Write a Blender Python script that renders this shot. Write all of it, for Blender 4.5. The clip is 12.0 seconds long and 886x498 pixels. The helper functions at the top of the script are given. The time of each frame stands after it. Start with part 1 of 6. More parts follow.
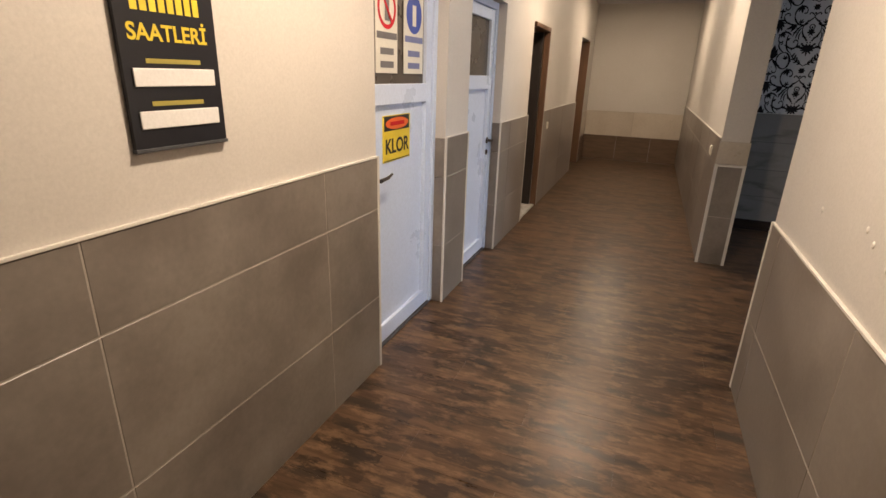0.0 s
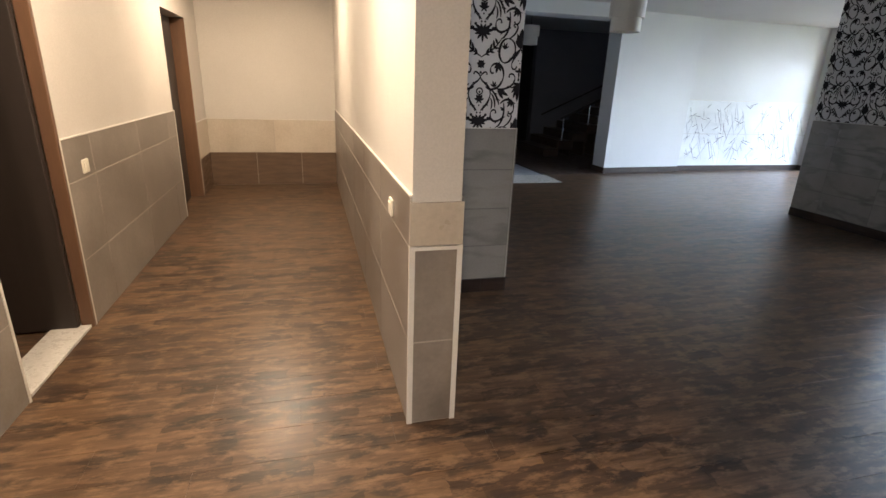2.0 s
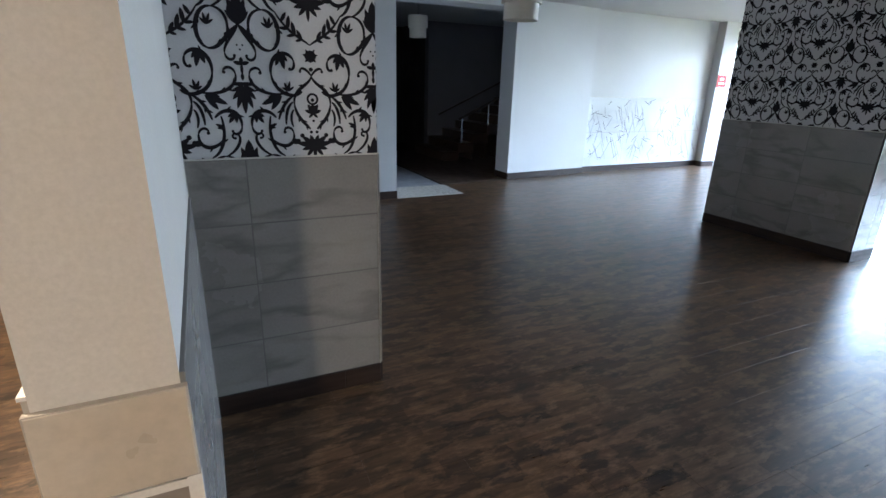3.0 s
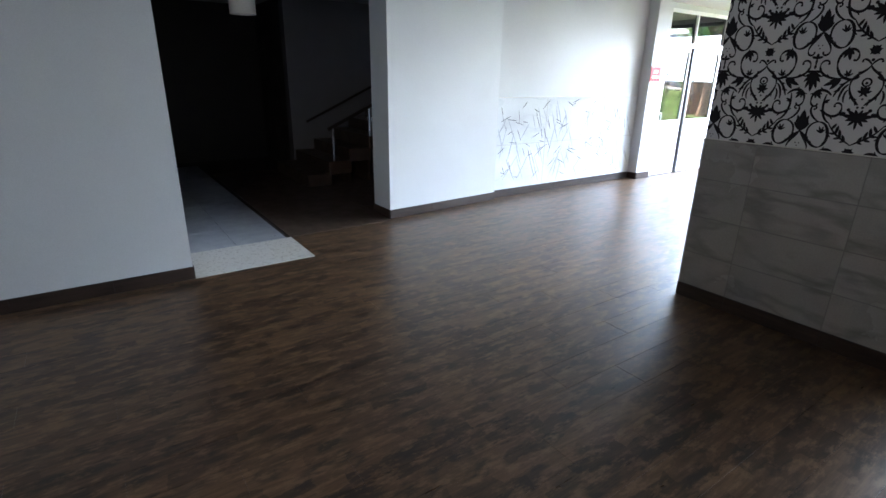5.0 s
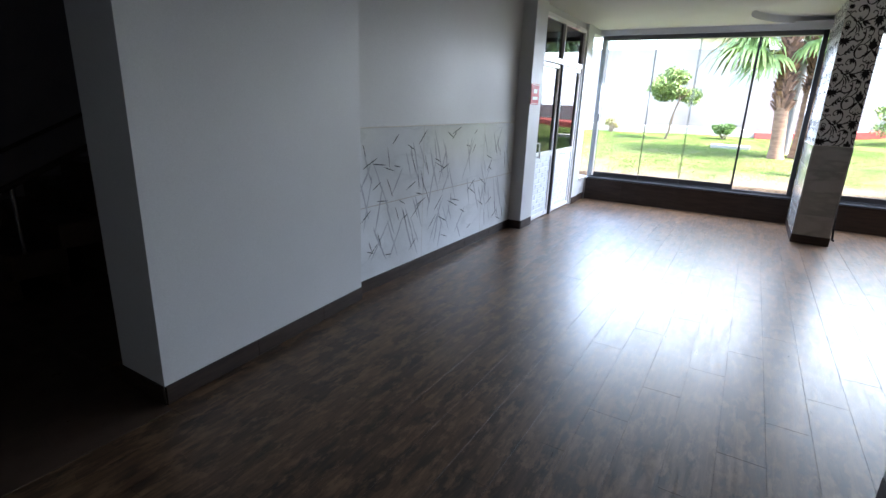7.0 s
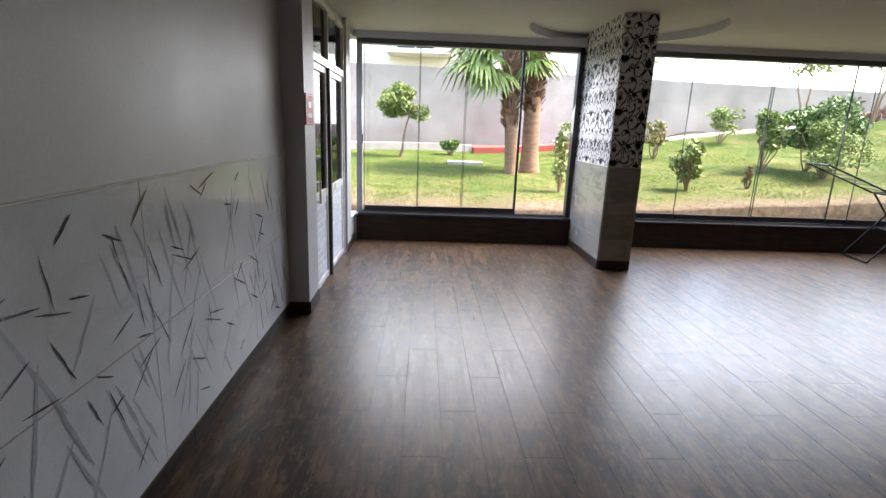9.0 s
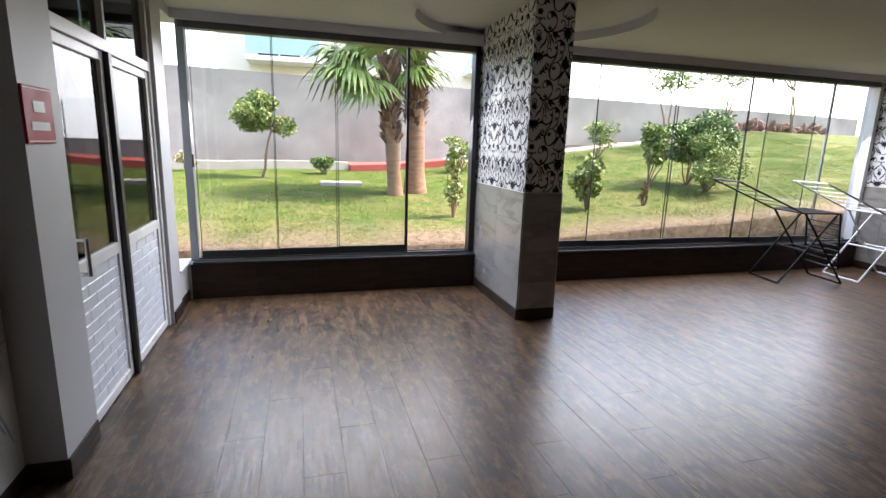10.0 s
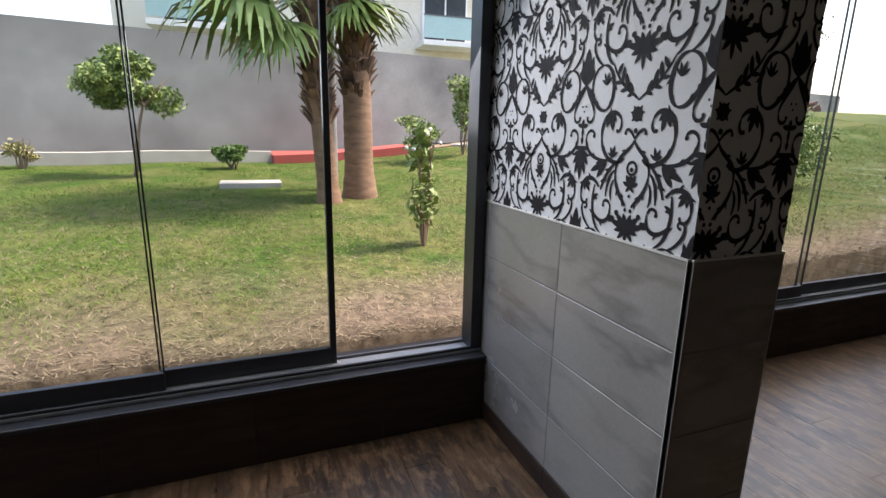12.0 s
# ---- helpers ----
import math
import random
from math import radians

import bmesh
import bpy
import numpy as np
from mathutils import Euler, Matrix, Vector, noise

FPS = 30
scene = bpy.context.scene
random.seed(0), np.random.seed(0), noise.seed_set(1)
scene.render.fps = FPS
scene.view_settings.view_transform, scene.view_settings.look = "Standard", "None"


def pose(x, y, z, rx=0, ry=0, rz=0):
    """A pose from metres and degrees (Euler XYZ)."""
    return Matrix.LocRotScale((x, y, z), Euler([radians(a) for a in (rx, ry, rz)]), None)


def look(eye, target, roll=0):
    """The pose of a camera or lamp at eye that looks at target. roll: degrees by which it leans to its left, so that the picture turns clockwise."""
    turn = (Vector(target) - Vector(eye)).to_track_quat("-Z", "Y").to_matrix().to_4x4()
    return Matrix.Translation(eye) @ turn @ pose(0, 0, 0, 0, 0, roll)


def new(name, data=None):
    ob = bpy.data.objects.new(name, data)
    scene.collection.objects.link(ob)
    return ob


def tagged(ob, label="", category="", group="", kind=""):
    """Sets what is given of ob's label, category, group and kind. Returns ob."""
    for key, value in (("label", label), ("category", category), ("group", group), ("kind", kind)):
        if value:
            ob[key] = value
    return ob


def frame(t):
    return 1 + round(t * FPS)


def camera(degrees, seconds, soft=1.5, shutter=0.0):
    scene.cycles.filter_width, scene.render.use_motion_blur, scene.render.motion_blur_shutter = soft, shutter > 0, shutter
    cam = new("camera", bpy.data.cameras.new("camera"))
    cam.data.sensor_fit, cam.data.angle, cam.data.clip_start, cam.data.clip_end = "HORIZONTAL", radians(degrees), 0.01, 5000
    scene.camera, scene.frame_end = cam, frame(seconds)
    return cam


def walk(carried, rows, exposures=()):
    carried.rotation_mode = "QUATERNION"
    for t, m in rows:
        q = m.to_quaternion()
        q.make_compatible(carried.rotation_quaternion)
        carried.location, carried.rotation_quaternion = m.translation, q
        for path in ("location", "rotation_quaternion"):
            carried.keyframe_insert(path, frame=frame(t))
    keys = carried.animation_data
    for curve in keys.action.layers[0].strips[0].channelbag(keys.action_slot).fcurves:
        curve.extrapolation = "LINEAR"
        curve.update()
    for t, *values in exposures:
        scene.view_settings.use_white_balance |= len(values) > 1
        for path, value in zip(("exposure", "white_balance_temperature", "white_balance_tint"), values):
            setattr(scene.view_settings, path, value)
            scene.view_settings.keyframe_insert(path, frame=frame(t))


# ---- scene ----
cam = camera(83.2, 12.0, soft=1.5)
PATH = [
    (0, (0.125, 0.36, 1.469), (-0.565, 2.115, 0.804), 1.8),
    (0.5, (0.12, 1.087, 1.467), (-0.262, 2.948, 0.84), 2.0),
    (1, (0.189, 1.793, 1.444), (0.107, 3.691, 0.82), 1.7),
    (1.5, (0.172, 2.485, 1.452), (0.428, 4.367, 0.824), 2.1),
    (2, (0.298, 3.058, 1.475), (0.797, 4.887, 0.838), 2.2),
    (2.5, (0.593, 3.621, 1.503), (1.295, 5.378, 0.856), 2.7),
    (3, (0.955, 4.1, 1.508), (1.776, 5.809, 0.87), 1.6),
    (4.8, (2.546, 5.942, 1.553), (3.582, 7.52, 0.892), 1.0),
    (5, (2.729, 6.115, 1.574), (3.811, 7.663, 0.917), 1.0),
    (5.5, (3.115, 6.767, 1.563), (4.397, 8.156, 0.91), 1.6),
    (6, (3.47, 7.428, 1.567), (4.925, 8.65, 0.943), 2.0),
    (6.5, (3.833, 8.024, 1.525), (5.395, 9.126, 0.938), 1.6),
    (6.7, (3.985, 8.302, 1.531), (5.577, 9.365, 0.952), 1.8),
    (8.3, (5.241, 10.075, 1.501), (7.152, 10.379, 0.994), 2.6),
    (8.5, (5.408, 10.141, 1.526), (7.336, 10.336, 1.028), 2.4),
    (9, (6.091, 10.132, 1.554), (8.032, 10.045, 1.079), 2.2),
    (9.5, (6.84, 10.131, 1.535), (8.76, 9.768, 1.107), 2.2),
    (10, (7.601, 9.985, 1.575), (9.482, 9.437, 1.169), 1.8),
    (10.5, (8.404, 9.818, 1.574), (10.263, 9.198, 1.178), 1.3),
    (11, (9.153, 9.63, 1.555), (10.991, 8.949, 1.156), 1.3),
    (11.5, (9.925, 9.451, 1.553), (11.747, 8.74, 1.134), 1.2),
    (12, (10.67, 9.203, 1.524), (12.478, 8.482, 1.065), 1.2),
]
EXPOSURES = [(0.0, 4.8, 5800, 15), (0.5, 4.9, 5350, 12), (1.0, 5.0, 5650, 13), (1.6, 5.75, 5700, 13), (2.3, 5.95, 5900, 14), (3.0, 6.05, 5400, 10), (5.0, 6.15, 5800, 13),
             (6.0, 5.3, 5800, 12), (6.7, 4.4, 5850, 14), (8.4, 3.38, 6700, 20), (9.5, 3.1, 6950, 20), (10.5, 2.75, 6850, 20), (11.2, 2.5, 6900, 19), (12.0, 2.0, 6850, 18)]
walk(cam, [(t, look(e, g, r)) for t, e, g, r in PATH], EXPOSURES)
SKY, SUN, LAMP, DAY = 0.15, 1.9, 1.35, 18.0

# ---- sky, sun, lamps ----
sky_world = bpy.data.worlds.new("sky")
scene.world = sky_world
sky_world.use_nodes = True
_nt = sky_world.node_tree
_sky = _nt.nodes.new("ShaderNodeTexSky")
_sky.sky_type = "NISHITA"
_sky.sun_disc = False
_sky.sun_elevation = radians(58)
_sky.sun_rotation = radians(180)
_sky.air_density, _sky.dust_density = 1.2, 2.5
_nt.links.new(_sky.outputs[0], _nt.nodes["Background"].inputs[0])
_nt.nodes["Background"].inputs[1].default_value = SKY
sun_data = bpy.data.lights.new("sun", "SUN")
sun_data.energy, sun_data.angle, sun_data.color = SUN, radians(10), (1, 0.95, 0.87)
sun = new("sun", sun_data)
_el, _az = radians(58), radians(180)
sun.matrix_world = look((0, 0, 0), (-math.sin(_az) * math.cos(_el), -math.cos(_az) * math.cos(_el), -math.sin(_el)))


# ---- materials ----
def lin(c):
    return (*c, 1)


def node(nt, kind, **ins):
    n = nt.nodes.new("ShaderNode" + kind)
    for k, v in ins.items():
        n.inputs[k.replace("_", " ")].default_value = v
    return n


def material(name, colour, rough=0.6, metal=0.0, second=None, scale=6.0, amount=0.5, fine=60.0, bump=0.05,
             stretch=(1, 1, 1), spec=0.5, vary=0.0, islands=False, rough_vary=0.08):
    """Base colour with large stains, fine grain, matching relief and a rough or polished finish."""
    m = bpy.data.materials.new(name)
    m.use_nodes = True
    nt = m.node_tree
    b = nt.nodes["Principled BSDF"]
    b.inputs["Metallic"].default_value = metal
    b.inputs["Specular IOR Level"].default_value = spec
    geo = node(nt, "NewGeometry")
    mp = node(nt, "Mapping", Scale=stretch)
    nt.links.new(geo.outputs["Position"], mp.inputs[0])
    big = node(nt, "TexNoise", Scale=scale, Detail=5.0, Roughness=0.6)
    small = node(nt, "TexNoise", Scale=fine, Detail=3.0, Roughness=0.6)
    nt.links.new(mp.outputs[0], big.inputs["Vector"])
    nt.links.new(mp.outputs[0], small.inputs["Vector"])
    ramp = node(nt, "MapRange", From_Min=0.3, From_Max=0.7)
    nt.links.new(big.outputs[0], ramp.inputs[0])
    mix = nt.nodes.new("ShaderNodeMix")
    mix.data_type = "RGBA"
    mix.inputs[6].default_value = lin(colour)
    mix.inputs[7].default_value = lin(second or tuple(c * 0.82 for c in colour))
    scaled = node(nt, "Math")
    scaled.operation = "MULTIPLY"
    scaled.inputs[1].default_value = amount
    nt.links.new(ramp.outputs[0], scaled.inputs[0])
    nt.links.new(scaled.outputs[0], mix.inputs[0])
    hsv = node(nt, "HueSaturation")
    nt.links.new(mix.outputs[2], hsv.inputs["Color"])
    grain = node(nt, "MapRange", From_Min=0.25, From_Max=0.75, To_Min=0.93, To_Max=1.07)
    nt.links.new(small.outputs[0], grain.inputs[0])
    out = grain.outputs[0]
    if vary:
        if islands:
            rnd = geo.outputs["Random Per Island"]
        else:
            rnd = node(nt, "ObjectInfo").outputs["Random"]
        vr = node(nt, "MapRange", To_Min=1 - vary, To_Max=1 + vary)
        nt.links.new(rnd, vr.inputs[0])
        mul = node(nt, "Math")
        mul.operation = "MULTIPLY"
        nt.links.new(out, mul.inputs[0])
        nt.links.new(vr.outputs[0], mul.inputs[1])
        out = mul.outputs[0]
    nt.links.new(out, hsv.inputs["Value"])
    nt.links.new(hsv.outputs[0], b.inputs["Base Color"])
    rr = node(nt, "MapRange", From_Min=0.3, From_Max=0.7, To_Min=max(0.02, rough - rough_vary), To_Max=min(1, rough + rough_vary))
    nt.links.new(big.outputs[0], rr.inputs[0])
    nt.links.new(rr.outputs[0], b.inputs["Roughness"])
    if bump:
        bp = node(nt, "Bump", Strength=bump, Distance=0.01)
        nt.links.new(small.outputs[0], bp.inputs["Height"])
        nt.links.new(bp.outputs[0], b.inputs["Normal"])
    return m


def veined(name, base, vein, rough, scale, width, vary=0.06, spec=0.5):
    """Polished stone with drifting veins."""
    m = material(name, base, rough, second=tuple(c * 0.72 for c in base), scale=1.6, amount=0.8, fine=90, bump=0.01, vary=vary, spec=spec)
    nt = m.node_tree
    b = nt.nodes["Principled BSDF"]
    old = b.inputs["Base Color"].links[0].from_socket
    geo = node(nt, "NewGeometry")
    info = node(nt, "ObjectInfo")
    add = node(nt, "VectorMath")
    mulr = node(nt, "Math")
    mulr.operation = "MULTIPLY"
    mulr.inputs[1].default_value = 7.0
    nt.links.new(info.outputs["Random"], mulr.inputs[0])
    nt.links.new(geo.outputs["Position"], add.inputs[0])
    nt.links.new(mulr.outputs[0], add.inputs[1])
    mp = node(nt, "Mapping", Scale=(0.8, 0.8, 2.6), Rotation=(0.3, 0.3, 0.3))
    nt.links.new(add.outputs[0], mp.inputs[0])
    ns = node(nt, "TexNoise", Scale=scale, Detail=4.5, Roughness=0.5, Distortion=0.0)
    nt.links.new(mp.outputs[0], ns.inputs["Vector"])
    sub = node(nt, "Math")
    sub.operation = "SUBTRACT"
    sub.inputs[1].default_value = 0.5
    nt.links.new(ns.outputs[0], sub.inputs[0])
    ab = node(nt, "Math")
    ab.operation = "ABSOLUTE"
    nt.links.new(sub.outputs[0], ab.inputs[0])
    mr = node(nt, "MapRange", From_Min=0.0, From_Max=width, To_Min=0.55, To_Max=0.0)
    nt.links.new(ab.outputs[0], mr.inputs[0])
    mix = nt.nodes.new("ShaderNodeMix")
    mix.data_type = "RGBA"
    mix.inputs[7].default_value = lin(vein)
    brk = node(nt, "TexNoise", Scale=2.1, Detail=2.0)
    nt.links.new(add.outputs[0], brk.inputs["Vector"])
    bk = node(nt, "MapRange", From_Min=0.40, From_Max=0.62, To_Min=0.25, To_Max=1.0)
    nt.links.new(brk.outputs[0], bk.inputs[0])
    bm_ = node(nt, "Math")
    bm_.operation = "MULTIPLY"
    nt.links.new(mr.outputs[0], bm_.inputs[0])
    nt.links.new(bk.outputs[0], bm_.inputs[1])
    nt.links.new(bm_.outputs[0], mix.inputs[0])
    nt.links.new(old, mix.inputs[6])
    nt.links.new(mix.outputs[2], b.inputs["Base Color"])
    return m


def plank_material(name, islands):
    """Wood-look porcelain: short printed staves with streaks, knots and dark blotches."""
    m = bpy.data.materials.new(name)
    m.use_nodes = True
    nt = m.node_tree
    b = nt.nodes["Principled BSDF"]
    geo = node(nt, "NewGeometry")
    brick = node(nt, "TexBrick", Scale=1.0, Mortar_Size=0.0, Bias=-0.05, Brick_Width=0.31, Row_Height=0.0667,
                 Color1=lin((0.108, 0.063, 0.034)), Color2=lin((0.036, 0.022, 0.0145)))
    brick.offset = 0.37
    wob = node(nt, "TexNoise", Scale=8.0, Detail=4.0)
    nt.links.new(geo.outputs["Position"], wob.inputs["Vector"])
    wv = node(nt, "VectorMath")
    wv.operation = "SCALE"
    wv.inputs["Scale"].default_value = 0.11
    nt.links.new(wob.outputs["Color"], wv.inputs[0])
    wadd = node(nt, "VectorMath")
    nt.links.new(geo.outputs["Position"], wadd.inputs[0])
    nt.links.new(wv.outputs[0], wadd.inputs[1])
    nt.links.new(wadd.outputs[0], brick.inputs["Vector"])
    mp = node(nt, "Mapping", Scale=(2.2, 26, 1))
    nt.links.new(geo.outputs["Position"], mp.inputs[0])
    streak = node(nt, "TexNoise", Scale=1.6, Detail=7.0, Roughness=0.65, Distortion=0.4)
    nt.links.new(mp.outputs[0], streak.inputs["Vector"])
    mp2 = node(nt, "Mapping", Scale=(4.6, 11, 1))
    nt.links.new(geo.outputs["Position"], mp2.inputs[0])
    blot = node(nt, "TexNoise", Scale=1.0, Detail=3.0, Roughness=0.5)
    nt.links.new(mp2.outputs[0], blot.inputs["Vector"])
    br = node(nt, "MapRange", From_Min=0.52, From_Max=0.62, To_Min=0.0, To_Max=0.68)
    nt.links.new(blot.outputs[0], br.inputs[0])
    st = node(nt, "MapRange", From_Min=0.3, From_Max=0.7, To_Min=0.5, To_Max=1.5)
    nt.links.new(streak.outputs[0], st.inputs[0])
    rnd = geo.outputs["Random Per Island"] if islands else node(nt, "ObjectInfo").outputs["Random"]
    vr = node(nt, "MapRange", To_Min=0.93, To_Max=1.07)
    nt.links.new(rnd, vr.inputs[0])
    mul = node(nt, "Math")
    mul.operation = "MULTIPLY"
    nt.links.new(st.outputs[0], mul.inputs[0])
    nt.links.new(vr.outputs[0], mul.inputs[1])
    hsv = node(nt, "HueSaturation")
    nt.links.new(brick.outputs[0], hsv.inputs["Color"])
    nt.links.new(mul.outputs[0], hsv.inputs["Value"])
    mix = nt.nodes.new("ShaderNodeMix")
    mix.data_type = "RGBA"
    mix.inputs[7].default_value = lin((0.018, 0.014, 0.012))
    nt.links.new(br.outputs[0], mix.inputs[0])
    nt.links.new(hsv.outputs[0], mix.inputs[6])
    mp3 = node(nt, "Mapping", Scale=(7.0, 18, 1), Location=(3.1, 1.7, 0))
    nt.links.new(geo.outputs["Position"], mp3.inputs[0])
    pale = node(nt, "TexNoise", Scale=1.0, Detail=6.0, Roughness=0.7)
    nt.links.new(mp3.outputs[0], pale.inputs["Vector"])
    pr = node(nt, "MapRange", From_Min=0.50, From_Max=0.63, To_Min=0.0, To_Max=0.7)
    nt.links.new(pale.outputs[0], pr.inputs[0])
    tan = nt.nodes.new("ShaderNodeMix")
    tan.data_type = "RGBA"
    tan.inputs[7].default_value = lin((0.185, 0.112, 0.06))
    nt.links.new(pr.outputs[0], tan.inputs[0])
    nt.links.new(mix.outputs[2], tan.inputs[6])
    nt.links.new(tan.outputs[2], b.inputs["Base Color"])
    rr = node(nt, "MapRange", From_Min=0.3, From_Max=0.7, To_Min=0.27, To_Max=0.43)
    nt.links.new(streak.outputs[0], rr.inputs[0])
    nt.links.new(rr.outputs[0], b.inputs["Roughness"])
    b.inputs["Specular IOR Level"].default_value = 0.36
    bp = node(nt, "Bump", Strength=0.16, Distance=0.004)
    nt.links.new(streak.outputs[0], bp.inputs["Height"])
    nt.links.new(bp.outputs[0], b.inputs["Normal"])
    return m


def glass_material(name, tint, power=4.0, least=0.03, most=0.75):
    m = bpy.data.materials.new(name)
    m.use_nodes = True
    nt = m.node_tree
    nt.nodes.remove(nt.nodes["Principled BSDF"])
    tr = node(nt, "BsdfTransparent", Color=lin(tint))
    gl = node(nt, "BsdfGlossy", Roughness=0.02)
    fr = node(nt, "LayerWeight", Blend=0.5)
    pw = node(nt, "Math")
    pw.operation = "POWER"
    pw.inputs[1].default_value = power
    nt.links.new(fr.outputs["Facing"], pw.inputs[0])
    ms = node(nt, "MapRange", To_Min=least, To_Max=most)
    nt.links.new(pw.outputs[0], ms.inputs[0])
    mx = nt.nodes.new("ShaderNodeMixShader")
    nt.links.new(ms.outputs[0], mx.inputs[0])
    nt.links.new(tr.outputs[0], mx.inputs[1])
    nt.links.new(gl.outputs[0], mx.inputs[2])
    nt.links.new(mx.outputs[0], nt.nodes["Material Output"].inputs[0])
    return m


def glow(name, colour, strength):
    m = bpy.data.materials.new(name)
    m.use_nodes = True
    b = m.node_tree.nodes["Principled BSDF"]
    b.inputs["Base Color"].default_value = lin((0.8, 0.8, 0.78))
    b.inputs["Emission Color"].default_value = lin(colour)
    b.inputs["Emission Strength"].default_value = strength
    return m


